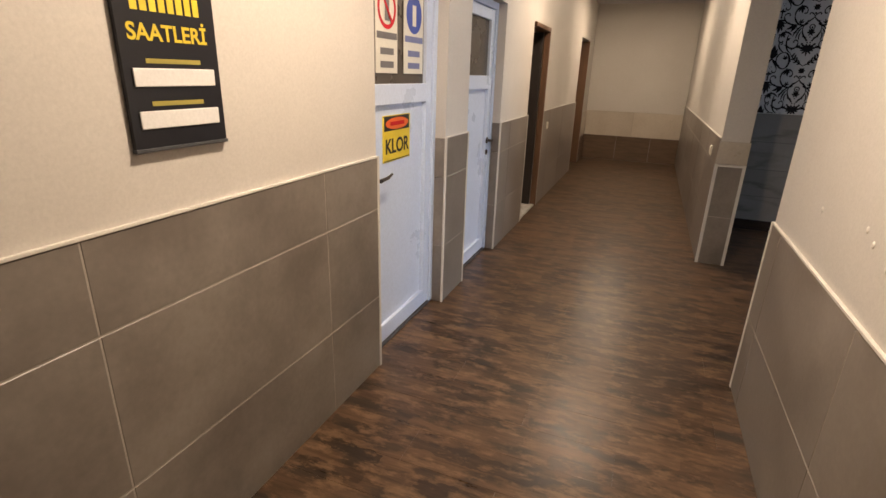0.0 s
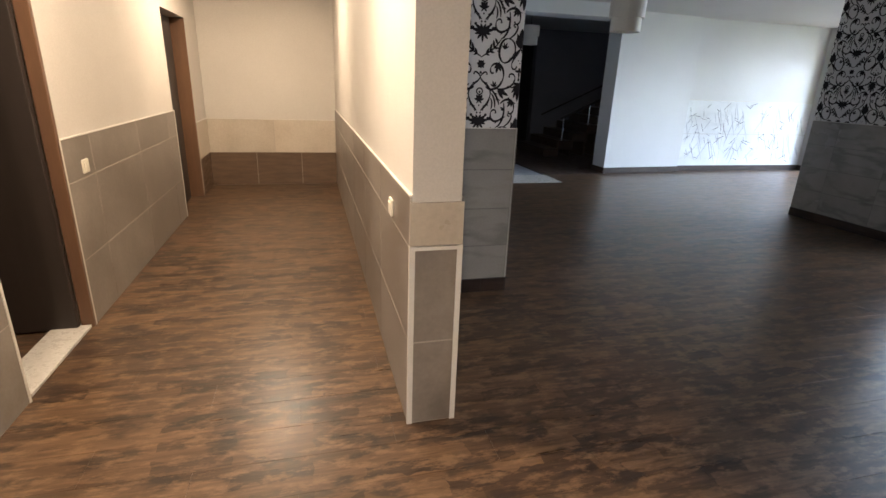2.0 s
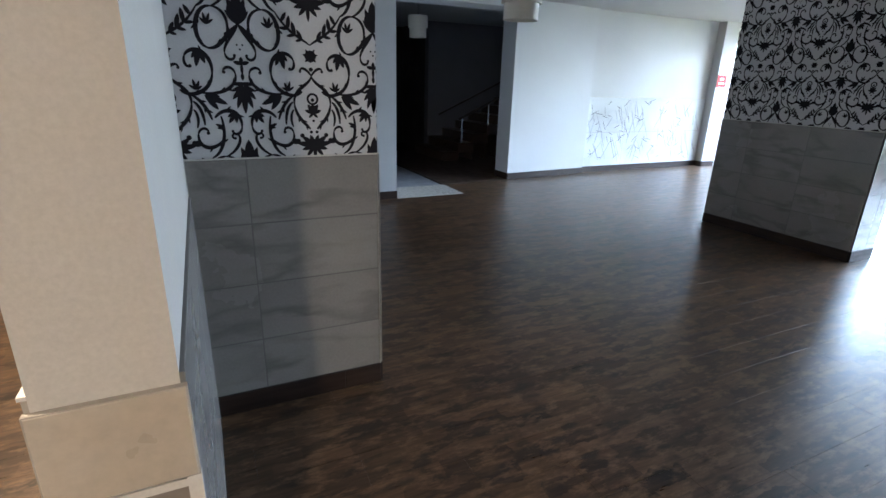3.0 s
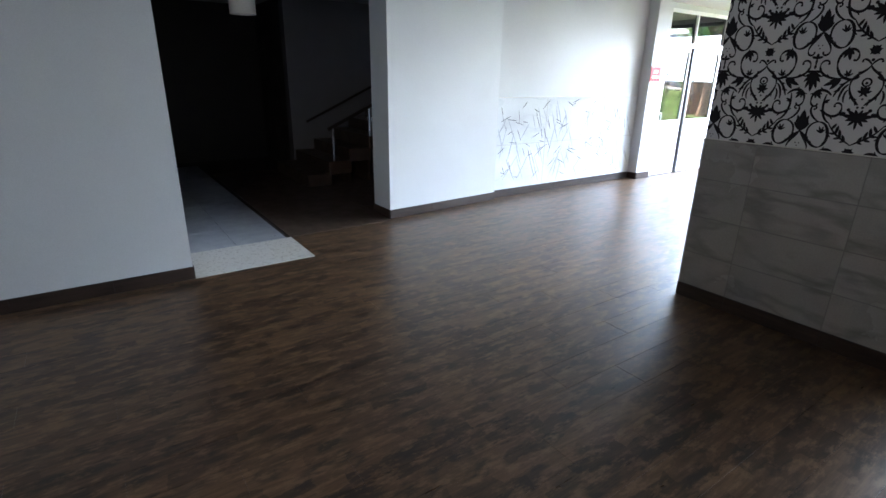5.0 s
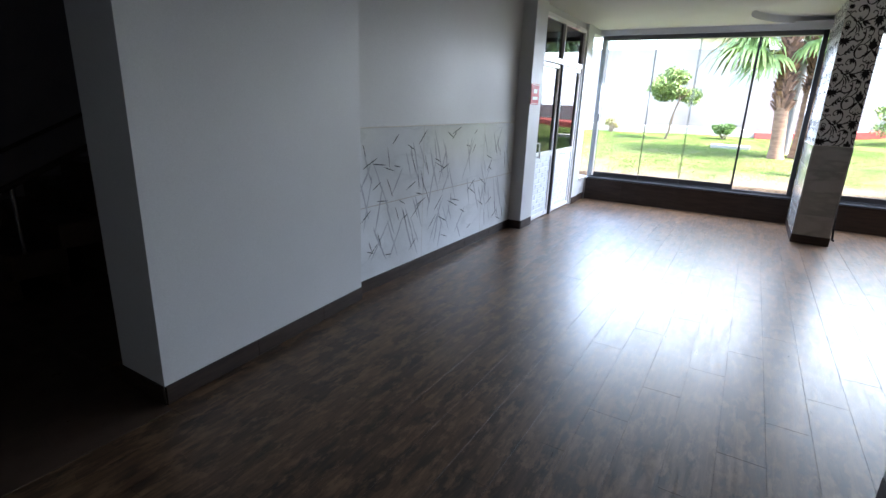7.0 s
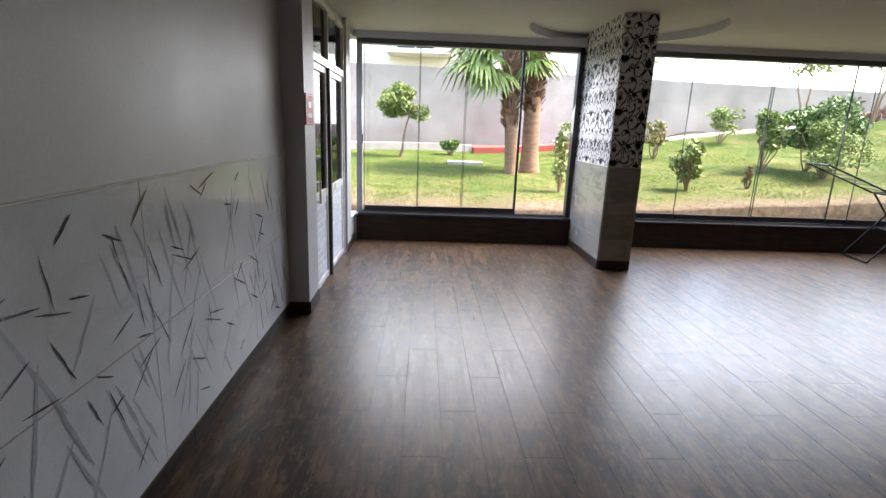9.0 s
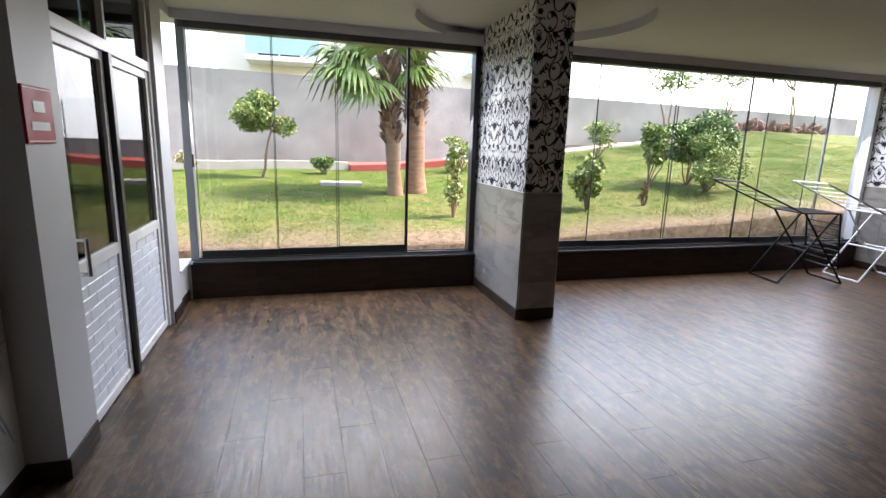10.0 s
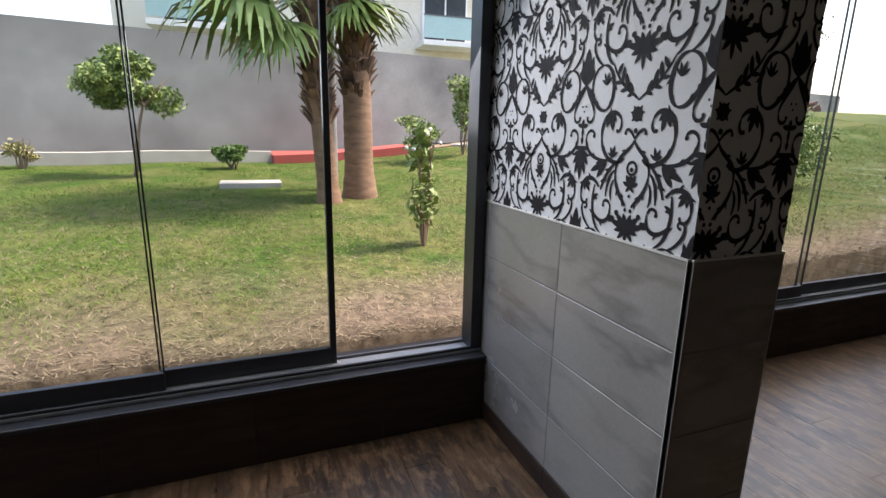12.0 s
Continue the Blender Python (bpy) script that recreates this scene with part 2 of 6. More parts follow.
M = {
    "paint": material("warm_white_paint", (0.57, 0.54, 0.50), 0.6, second=(0.51, 0.48, 0.435), scale=1.3, fine=120, bump=0.03),
    "hall_paint": material("white_paint", (0.55, 0.555, 0.565), 0.5, second=(0.49, 0.495, 0.505), scale=1.1, fine=140, bump=0.03),
    "ceiling": material("ceiling_paint", (0.54, 0.54, 0.53), 0.8, scale=1.0, amount=0.3, fine=90, bump=0.02),
    "taupe": material("taupe_stone_tile", (0.150, 0.128, 0.109), 0.38, second=(0.27, 0.238, 0.207), scale=2.6, amount=1.0, fine=45, bump=0.03, vary=0.07),
    "light_tile": material("beige_tile", (0.46, 0.40, 0.32), 0.35, second=(0.55, 0.49, 0.41), scale=3.0, amount=0.8, fine=50, bump=0.02, vary=0.05),
    "grout": material("pale_grout", (0.40, 0.36, 0.31), 0.8, scale=9, fine=150, bump=0.1),
    "dark_grout": material("grey_tile_grout", (0.17, 0.16, 0.15), 0.8, scale=9, fine=150, bump=0.1),
    "floor_grout": material("dark_floor_grout", (0.03, 0.02, 0.016), 0.8, scale=9, fine=150, bump=0.1),
    "caulk": material("white_trim", (0.66, 0.63, 0.58), 0.5, scale=7, amount=0.4, fine=110, bump=0.04),
    "plank": plank_material("wood_look_plank", False),
    "plank_rest": plank_material("wood_look_plank_field", True),
    "skirt": material("dark_wood_skirting", (0.046, 0.028, 0.020), 0.5, spec=0.25, second=(0.018, 0.012, 0.010), scale=3.5, amount=0.9, fine=40, stretch=(1, 1, 7), bump=0.05, vary=0.12),
    "brown_tile": material("brown_wood_look_tile", (0.14, 0.088, 0.055), 0.38, second=(0.085, 0.055, 0.036), scale=4, amount=0.9, fine=40, stretch=(1, 1, 6), bump=0.04, vary=0.08),
    # white door plastic with the hall's bluish daylight put into its colour
    "pvc": material("daylight_tinted_plastic", (0.60, 0.68, 0.84), 0.32, second=(0.54, 0.62, 0.80), scale=2.0, amount=0.6, fine=70, bump=0.02),
    "white_alu": material("white_lacquered_metal", (0.80, 0.80, 0.80), 0.3, second=(0.72, 0.72, 0.73), scale=3, amount=0.4, fine=90, bump=0.01),
    "alu": material("grey_metal_frame", (0.11, 0.112, 0.12), 0.4, metal=0.5, second=(0.06, 0.062, 0.066), scale=4, fine=80, bump=0.02),
    "pale_alu": material("pale_metal_frame", (0.29, 0.30, 0.31), 0.4, metal=0.3, second=(0.22, 0.23, 0.24), scale=4, fine=80, bump=0.02),
    "dark_alu": material("dark_metal_frame", (0.045, 0.045, 0.05), 0.4, metal=0.5, scale=4, fine=80, bump=0.02),
    "chrome": material("brushed_metal", (0.62, 0.62, 0.63), 0.22, metal=1.0, scale=9, fine=140, bump=0.02),
    "black_metal": material("black_painted_wire", (0.008, 0.008, 0.011), 0.55, spec=0.25, scale=9, fine=120, bump=0.02),
    "white_wire": material("white_coated_wire", (0.72, 0.74, 0.76), 0.4, scale=9, fine=120, bump=0.02),
    "bronze": material("dark_bronze_handle", (0.06, 0.05, 0.045), 0.3, metal=0.8, scale=12, fine=160, bump=0.02),
    "brown_wood": material("brown_door_frame_wood", (0.16, 0.085, 0.045), 0.42, second=(0.075, 0.04, 0.024), scale=3, amount=0.9, fine=40, stretch=(1, 1, 0.15), bump=0.06),
    "dark_door": material("dark_stained_door", (0.035, 0.026, 0.022), 0.45, second=(0.02, 0.016, 0.014), scale=3, amount=0.9, fine=40, stretch=(1, 1, 0.15), bump=0.04),
    "smoked": material("dark_reeded_pane", (0.06, 0.05, 0.042), 0.25, second=(0.09, 0.075, 0.06), scale=3, amount=0.7, fine=120, bump=0.08),
    "wallpaper": material("damask_paper_ground", (0.67, 0.66, 0.665), 0.6, second=(0.61, 0.60, 0.605), scale=5, amount=0.5, fine=220, bump=0.06),
    "ink": material("damask_flock", (0.016, 0.014, 0.018), 0.7, spec=0.15, second=(0.02, 0.018, 0.02), scale=30, amount=0.6, fine=260, bump=0.08),
    "col_tile": veined("grey_marble_tile", (0.31, 0.29, 0.27), (0.105, 0.096, 0.088), 0.22, 1.7, 0.062, spec=0.5),
    "marble": veined("white_marble_tile", (0.74, 0.76, 0.79), (0.50, 0.52, 0.55), 0.16, 1.1, 0.02, 0.02, 0.2),
    "slash": material("dark_marble_streak", (0.045, 0.05, 0.06), 0.15, scale=9, fine=120, bump=0.0),
    "slash_soft": material("grey_marble_streak", (0.29, 0.31, 0.35), 0.12, second=(0.56, 0.58, 0.62), scale=5, amount=1.0, fine=120, bump=0.0),
    "threshold": material("pale_granite", (0.56, 0.54, 0.50), 0.3, second=(0.40, 0.38, 0.35), scale=28, amount=0.8, fine=130, bump=0.02),
    "grey_tile": material("blue_grey_floor_tile", (0.30, 0.31, 0.34), 0.35, second=(0.22, 0.23, 0.26), scale=6, amount=0.8, fine=60, bump=0.04),
    # plain paint darkened so that unlit or unseen walls stay in shade
    "dim_paint": material("shade_darkened_paint", (0.19, 0.19, 0.205), 0.6, scale=2, fine=90, bump=0.03),
    # near-black tone stands for the recess's lack of light
    "recess_shade": material("painted_recess_shade", (0.035, 0.03, 0.028), 0.45, scale=3, fine=50, bump=0.03),
    "stair": material("brown_stair_stone", (0.07, 0.045, 0.032), 0.35, second=(0.04, 0.028, 0.02), scale=6, amount=0.8, fine=70, bump=0.03),
    "board": material("black_notice_board", (0.008, 0.008, 0.012), 0.45, scale=8, fine=120, bump=0.02),
    "yellow": material("yellow_print", (0.72, 0.55, 0.03), 0.45, scale=8, fine=120, bump=0.0),
    "dull_yellow": material("dull_yellow_print", (0.35, 0.30, 0.06), 0.5, scale=8, fine=120, bump=0.0),
    "paper": material("white_card", (0.72, 0.71, 0.70), 0.5, scale=6, amount=0.3, fine=120, bump=0.02),
    "cream_paper": material("cream_card", (0.74, 0.70, 0.60), 0.5, scale=6, amount=0.3, fine=120, bump=0.02),
    "red": material("red_print", (0.52, 0.014, 0.02), 0.5, spec=0.15, scale=8, fine=120, bump=0.0),
    "orange": material("orange_print", (0.75, 0.14, 0.02), 0.4, scale=8, fine=120, bump=0.0),
    "blue": material("blue_print", (0.03, 0.07, 0.40), 0.4, scale=8, fine=120, bump=0.0),
    "grey_print": material("grey_print", (0.16, 0.15, 0.15), 0.5, scale=8, fine=120, bump=0.0),
    "blue_print": material("slate_blue_print", (0.17, 0.19, 0.36), 0.5, scale=8, fine=120, bump=0.0),
    "black_print": material("black_print", (0.015, 0.015, 0.015), 0.5, scale=8, fine=120, bump=0.0),
    "shade": material("white_lamp_shade", (0.78, 0.75, 0.68), 0.6, scale=5, amount=0.4, fine=90, bump=0.03),
    "switch": material("ivory_switch_plastic", (0.72, 0.68, 0.58), 0.4, scale=5, amount=0.3, fine=90, bump=0.01),
    "glass": glass_material("clear_glass", (0.95, 0.97, 0.96)),
    "door_glass": glass_material("tinted_door_glass", (0.16, 0.18, 0.17), 2.6, 0.08, 0.42),
    "lens": glow("warm_lamp_lens", (1.0, 0.74, 0.45), 6.0),
    "brick_panel": material("white_relief_panel", (0.76, 0.79, 0.84), 0.35, second=(0.68, 0.72, 0.78), scale=5, amount=0.5, fine=60, bump=0.05, vary=0.05),
    "concrete": material("garden_wall_concrete", (0.295, 0.285, 0.26), 0.85, second=(0.145, 0.138, 0.128), scale=0.5, amount=1.0, fine=18, bump=0.25),
    "kerb": material("pale_kerb_concrete", (0.46, 0.42, 0.36), 0.85, second=(0.36, 0.32, 0.27), scale=2.5, amount=0.8, fine=40, bump=0.2),
    "red_ground": material("red_painted_paving", (0.42, 0.07, 0.05), 0.7, second=(0.30, 0.06, 0.05), scale=2.5, amount=0.8, fine=40, bump=0.15),
    "soil": material("dry_garden_soil", (0.30, 0.21, 0.13), 0.95, second=(0.20, 0.14, 0.08), scale=2.0, amount=1.0, fine=25, bump=0.6),
    "blade": material("grass_blade", (0.066, 0.150, 0.012), 0.8, second=(0.165, 0.215, 0.034), scale=1.3, amount=0.8, fine=10, bump=0.0, spec=0.25, vary=0.5, islands=True),
    "straw": material("dry_grass_litter", (0.25, 0.195, 0.12), 0.9, second=(0.16, 0.115, 0.065), scale=3, amount=0.9, fine=20, bump=0.0, vary=0.35, islands=True),
    "bark": material("palm_bark", (0.27, 0.155, 0.085), 0.9, second=(0.15, 0.088, 0.052), scale=5, amount=1.0, fine=30, stretch=(1, 1, 5), bump=0.6),
    "husk": material("palm_leaf_stub", (0.24, 0.13, 0.075), 0.9, second=(0.07, 0.04, 0.028), scale=5, amount=1.0, fine=40, bump=0.4, vary=0.55, islands=True),
    "palm_leaf": material("palm_frond", (0.105, 0.175, 0.040), 0.45, second=(0.21, 0.26, 0.07), scale=3, amount=0.8, fine=30, bump=0.05, vary=0.25, islands=True),
    "leaf": material("shrub_leaf", (0.105, 0.165, 0.038), 0.65, second=(0.23, 0.28, 0.07), scale=4, amount=0.9, fine=25, bump=0.0, vary=0.35, islands=True),
    "leaf_dark": material("dark_shrub_leaf", (0.065, 0.13, 0.03), 0.5, second=(0.15, 0.22, 0.05), scale=4, amount=0.9, fine=25, bump=0.0, vary=0.35, islands=True),
    "leaf_dry": material("yellowing_leaf", (0.20, 0.20, 0.06), 0.6, second=(0.26, 0.19, 0.08), scale=4, amount=0.9, fine=25, bump=0.0, vary=0.35, islands=True),
    "twig": material("grey_brown_twig", (0.22, 0.15, 0.10), 0.9, scale=8, fine=60, bump=0.3),
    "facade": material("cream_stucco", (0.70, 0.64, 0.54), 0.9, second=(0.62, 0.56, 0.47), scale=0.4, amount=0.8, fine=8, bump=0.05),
    "slab": material("white_balcony_edge", (0.75, 0.72, 0.68), 0.8, scale=0.6, fine=9, bump=0.05),
    "rail_glass": material("green_balcony_glass", (0.32, 0.46, 0.44), 0.1, scale=0.8, fine=9, bump=0.0),
    "pane": material("dark_window_pane", (0.035, 0.04, 0.045), 0.3, spec=0.2, scale=0.8, fine=9, bump=0.0),
    "pipe": material("black_irrigation_pipe", (0.02, 0.02, 0.02), 0.5, scale=8, fine=60, bump=0.05),
    "rubble": material("reddish_rubble", (0.26, 0.15, 0.11), 0.95, second=(0.15, 0.09, 0.07), scale=3, amount=1.0, fine=20, bump=0.4, vary=0.3, islands=True),
}


# ---- building helpers ----
def slab(bm, a, b, bevel=0.0):
    """An upright block between two corners, with eased edges where bevel is given."""
    made = bmesh.ops.create_cube(bm, size=1)["verts"]
    for v in made:
        v.co = Vector([(a[i] + b[i]) / 2 + v.co[i] * (b[i] - a[i]) for i in range(3)])
    if bevel:
        edges = list({e for v in made for e in v.link_edges})
        bmesh.ops.bevel(bm, geom=edges, offset=bevel, segments=2, affect="EDGES", profile=0.5)
    return bm


def rod(bm, p, q, r, r2=None, sides=8):
    """A round bar from p to q."""
    p, q = Vector(p), Vector(q)
    d = q - p
    m = Matrix.Translation((p + q) / 2) @ d.to_track_quat("Z", "Y").to_matrix().to_4x4()
    bmesh.ops.create_cone(bm, cap_ends=True, segments=sides, radius1=r, radius2=r if r2 is None else r2, depth=d.length, matrix=m)
    return bm


def drum(bm, c, r, z0, z1, sides=32):
    return rod(bm, (c[0], c[1], z0), (c[0], c[1], z1), r, sides=sides)


def mesh_of(name, bm, mat, smooth=False):
    me = bpy.data.meshes.new(name)
    bm.to_mesh(me)
    bm.free()
    if mat is not None:
        me.materials.append(mat)
    if smooth:
        for p in me.polygons:
            p.use_smooth = True
    return me


def part(name, bm, mat, parent, label="", smooth=False):
    ob = new(name, mesh_of(name, bm, mat, smooth))
    ob.parent = parent
    return tagged(ob, label)


def solid(name, bm, mat, label, category, kind="", group="", smooth=False):
    return tagged(new(name, mesh_of(name, bm, mat, smooth)), label, category, group, kind)


def thing(name, m, label, category, group="", kind=""):
    ob = new(name)
    ob.empty_display_size = 0.1
    ob.matrix_basis = m
    return tagged(ob, label, category, group, kind)


def block(a, b, bevel=0.0):
    return slab(bmesh.new(), a, b, bevel)


def raw(name, verts, faces, mat, parent=None, label="", smooth=False):
    me = bpy.data.meshes.new(name)
    me.from_pydata(verts, [], faces)
    me.update()
    me.materials.append(mat)
    if smooth:
        for p in me.polygons:
            p.use_smooth = True
    ob = new(name, me)
    ob.parent = parent
    return tagged(ob, label)


TILE_MESHES = {}


def tile(parent, corner, u, n, w, h, t, mat, name="tile", v=(0, 0, 1)):
    """One tile with eased front edges; corner is its lower near corner on the wall, u runs along it, n faces out."""
    key = (round(w, 3), round(h, 3), t, mat.name, name)
    if key not in TILE_MESHES:
        e = min(0.003, t * 0.4) if name != "plank" else 0.0005
        vs = [(x, y, 0) for x, y in ((0, 0), (w, 0), (w, h), (0, h))]
        vs += [(x, y, t - e) for x, y in ((0, 0), (w, 0), (w, h), (0, h))]
        vs += [(x, y, t) for x, y in ((e, e), (w - e, e), (w - e, h - e), (e, h - e))]
        fs = [(3, 2, 1, 0), (8, 9, 10, 11)]
        for i in range(4):
            j = (i + 1) % 4
            fs += [(i, j, j + 4, i + 4), (i + 4, j + 4, j + 8, i + 8)]
        me = bpy.data.meshes.new(name)
        me.from_pydata(vs, [], fs)
        me.update()
        me.materials.append(mat)
        TILE_MESHES[key] = me
    u, n, v = Vector(u).normalized(), Vector(n).normalized(), Vector(v).normalized()
    p = Vector(corner)
    if u.cross(v).dot(n) < 0:
        p, u = p + u * w, -u
    ob = new(name, TILE_MESHES[key])
    ob.parent = parent
    ob.matrix_basis = Matrix(((u.x, v.x, n.x, p.x), (u.y, v.y, n.y, p.y), (u.z, v.z, n.z, p.z), (0, 0, 0, 1)))
    return ob


def tiled(parent, corner, u, n, length, rows, cuts, mat, t=0.009, gap=0.0026, name="tile"):
    """Courses of tiles: rows are heights from the floor, cuts are the upright joints along u."""
    u = Vector(u).normalized()
    c0, c1 = Vector(corner), Vector(corner) + u * length + Vector(n) * (t - 0.0014)
    if abs(u.x * u.y) < 1e-6 and length > 0.1:
        c0.z, c1.z = rows[0] + 0.001, rows[-1] - 0.001
        part("grout_bed", block([min(c0[i], c1[i]) for i in range(3)], [max(c0[i], c1[i]) for i in range(3)]), M["floor_grout" if mat is M["skirt"] else "dark_grout" if mat is M["col_tile"] else "grout"], parent)
    xs = [0.0] + [c for c in cuts if 0.03 < c < length - 0.03] + [length]
    for z0, z1 in zip(rows, rows[1:]):
        for a, b in zip(xs, xs[1:]):
            tile(parent, Vector(corner) + u * (a + 0.0006) + Vector((0, 0, z0 + gap / 2)), u, n, b - a - 0.0012, z1 - z0 - gap, t, mat, name)


def words(name, text, size, m, mat, parent, label=""):
    """Flat lettering, as a mesh of its own."""
    cu = bpy.data.curves.new(name, "FONT")
    cu.body, cu.size, cu.align_x, cu.align_y, cu.extrude = text, size, "CENTER", "CENTER", 0.0004
    cu.offset = size * 0.022
    tmp = bpy.data.objects.new(name, cu)
    scene.collection.objects.link(tmp)
    me = bpy.data.meshes.new_from_object(tmp.evaluated_get(bpy.context.evaluated_depsgraph_get()))
    bpy.data.objects.remove(tmp)
    me.materials.clear()
    me.materials.append(mat)
    ob = new(name, me)
    ob.parent = parent
    ob.matrix_basis = m
    return tagged(ob, label)


# ---- damask print: scrolls, pods and blossoms worked out as ribbons and petals ----
def ribbon(pts, widths):
    """Vertices and quads of a flat band along pts whose half width is given at each point."""
    vs, fs = [], []
    for i, p in enumerate(pts):
        a, b = pts[max(i - 1, 0)], pts[min(i + 1, len(pts) - 1)]
        d = (Vector(b) - Vector(a)).normalized()
        s = Vector((-d.y, d.x)) * widths[i]
        vs += [(p[0] + s.x, p[1] + s.y), (p[0] - s.x, p[1] - s.y)]
        if i:
            k = 2 * i
            fs.append((k - 2, k - 1, k + 1, k))
    return vs, fs


def bezier(p0, p1, p2, p3, n=14):
    out = []
    for i in range(n + 1):
        t = i / n
        c = ((1 - t) ** 3, 3 * t * (1 - t) ** 2, 3 * t * t * (1 - t), t ** 3)
        out.append(tuple(sum(c[k] * q[j] for k, q in enumerate((p0, p1, p2, p3))) for j in (0, 1)))
    return out


def curl(c, r, start, turn, n=22, end=0.25):
    return [(c[0] + r * (1 - (1 - end) * i / n) * math.cos(start + turn * i / n),
             c[1] + r * (1 - (1 - end) * i / n) * math.sin(start + turn * i / n)) for i in range(n + 1)]


def swell(n, w, a=0.25, b=0.25):
    """Half widths that swell in the middle and taper to the ends."""
    return [w * (c + (1 - c) * max(0.0, math.sin(math.pi * i / n)) ** 0.8) for i in range(n + 1) for c in ((a if i < n / 2 else b),)]


def petal(base, angle, length, w, n=7):
    d = (math.cos(angle), math.sin(angle))
    pts = [(base[0] + d[0] * length * i / n, base[1] + d[1] * length * i / n) for i in range(n + 1)]
    return ribbon(pts, [w * max(0.0, math.sin(math.pi * (0.08 + 0.92 * i / n))) ** 0.7 + 0.0004 for i in range(n + 1)])


def disc(c, rx, ry, n=14):
    return [(c[0] + rx * math.cos(2 * math.pi * i / n), c[1] + ry * math.sin(2 * math.pi * i / n)) for i in range(n)], [tuple(range(n))]


PW, PH = 0.53, 0.55


def damask_unit():
    half = []
    e = PW / 2

    def add(*shapes):
        half.extend(shapes)

    def stroke(w, *p, n=14):
        pts = bezier(*p, n)
        add(ribbon(pts, swell(len(pts) - 1, w * 1.08, 0.45, 0.45)))
        if w > 0.0060:
            for k, turn in ((len(pts) // 3, 0.6), (len(pts) // 2, -0.6), (2 * len(pts) // 3, 0.5)):
                (x0, y0), (x1, y1) = pts[k - 1], pts[k]
                add(petal((x1, y1), math.atan2(y1 - y0, x1 - x0) + turn, 0.024, 0.0035))

    def spray(x, y, *leaves):
        for a, l, w in leaves:
            add(petal((x, y), a, l, w * (0.90 if y == 0 or x == e else 0.88)))

    def blob(x, y, r):
        add(disc((x, y), r * 0.95, r * 0.95, 10))
    # teardrop with a vase inside, a moustache and a knot above it
    stroke(0.0062, (0, 0.280), (0.015, 0.240), (0.080, 0.235), (0.074, 0.170))
    stroke(0.0066, (0.074, 0.170), (0.068, 0.115), (0.030, 0.090), (0.014, 0.070))
    blob(0.012, 0.058, 0.007)
    add(ribbon(curl((0, 0.192), 0.020, -1.57, 3.14, 12, 1.0), [0.0045] * 13))
    spray(0, 0.135, (1.05, 0.042, 0.010), (0.35, 0.036, 0.008), (5.5, 0.026, 0.006))
    blob(0.0, 0.188, 0.008)
    blob(0.0, 0.160, 0.010)
    blob(0.0, 0.104, 0.006)
    stroke(0.0050, (0, 0.282), (0.012, 0.305), (0.040, 0.325), (0.046, 0.300), n=10)
    blob(0.044, 0.300, 0.006)
    blob(0.0, 0.308, 0.009)
    add(disc((0, 0.358), 0.024, 0.024, 8))
    spray(0, 0.358, (0.2, 0.031, 0.006), (0.95, 0.032, 0.006), (5.5, 0.031, 0.006))
    # leaning scroll beside the point of the teardrop
    stroke(0.0070, (0.040, 0.222), (0.075, 0.185), (0.150, 0.215), (0.158, 0.285))
    stroke(0.0078, (0.158, 0.285), (0.166, 0.355), (0.100, 0.390), (0.070, 0.345))
    stroke(0.0050, (0.070, 0.345), (0.060, 0.320), (0.072, 0.300), (0.086, 0.305), n=8)
    blob(0.084, 0.307, 0.007)
    spray(0.118, 0.366, (4.5, 0.062, 0.011), (4.0, 0.040, 0.009), (5.1, 0.052, 0.010))
    spray(0.096, 0.222, (1.2, 0.036, 0.006), (1.8, 0.040, 0.006), (2.5, 0.030, 0.005), (0.6, 0.026, 0.005))
    # outer hook and hanging leaf
    stroke(0.0062, (0.120, 0.212), (0.180, 0.200), (0.245, 0.235), (0.240, 0.282))
    stroke(0.0052, (0.240, 0.282), (0.236, 0.312), (0.200, 0.315), (0.196, 0.290), n=9)
    blob(0.199, 0.289, 0.007)
    spray(0.125, 0.205, (5.85, 0.085, 0.013), (5.35, 0.070, 0.012), (6.15, 0.052, 0.010))
    # long strands that fall beside the teardrop
    stroke(0.0062, (0.074, 0.205), (0.105, 0.190), (0.130, 0.150), (0.140, 0.110), n=9)
    stroke(0.0058, (0.080, 0.180), (0.102, 0.165), (0.112, 0.130), (0.112, 0.090), n=9)
    stroke(0.0050, (0.078, 0.150), (0.092, 0.135), (0.094, 0.105), (0.084, 0.080), n=9)
    # stem with a curl, and the leafy arch over it
    stroke(0.0062, (0.128, -0.035), (0.165, -0.020), (0.190, 0.050), (0.172, 0.125))
    stroke(0.0070, (0.178, 0.040), (0.140, -0.015), (0.078, -0.005), (0.084, 0.055))
    stroke(0.0050, (0.084, 0.055), (0.090, 0.085), (0.122, 0.085), (0.122, 0.060), n=9)
    blob(0.120, 0.060, 0.007)
    spray(0.092, 0.016, (3.3, 0.026, 0.006), (2.4, 0.024, 0.005))
    spray(0.180, 0.080, (2.7, 0.034, 0.007), (3.2, 0.026, 0.006))
    stroke(0.0075, (0.150, 0.118), (0.185, 0.165), (0.250, 0.150), (0.246, 0.085))
    stroke(0.0055, (0.246, 0.085), (0.243, 0.052), (0.215, 0.045), (0.208, 0.068), n=9)
    blob(0.210, 0.066, 0.006)
    spray(0.228, 0.138, (4.1, 0.050, 0.009), (3.6, 0.036, 0.008), (4.7, 0.040, 0.008))
    # leafy branches that meet in a point under the blossom
    stroke(0.0050, (0, 0.400), (0.030, 0.425), (0.085, 0.440), (0.128, 0.515))
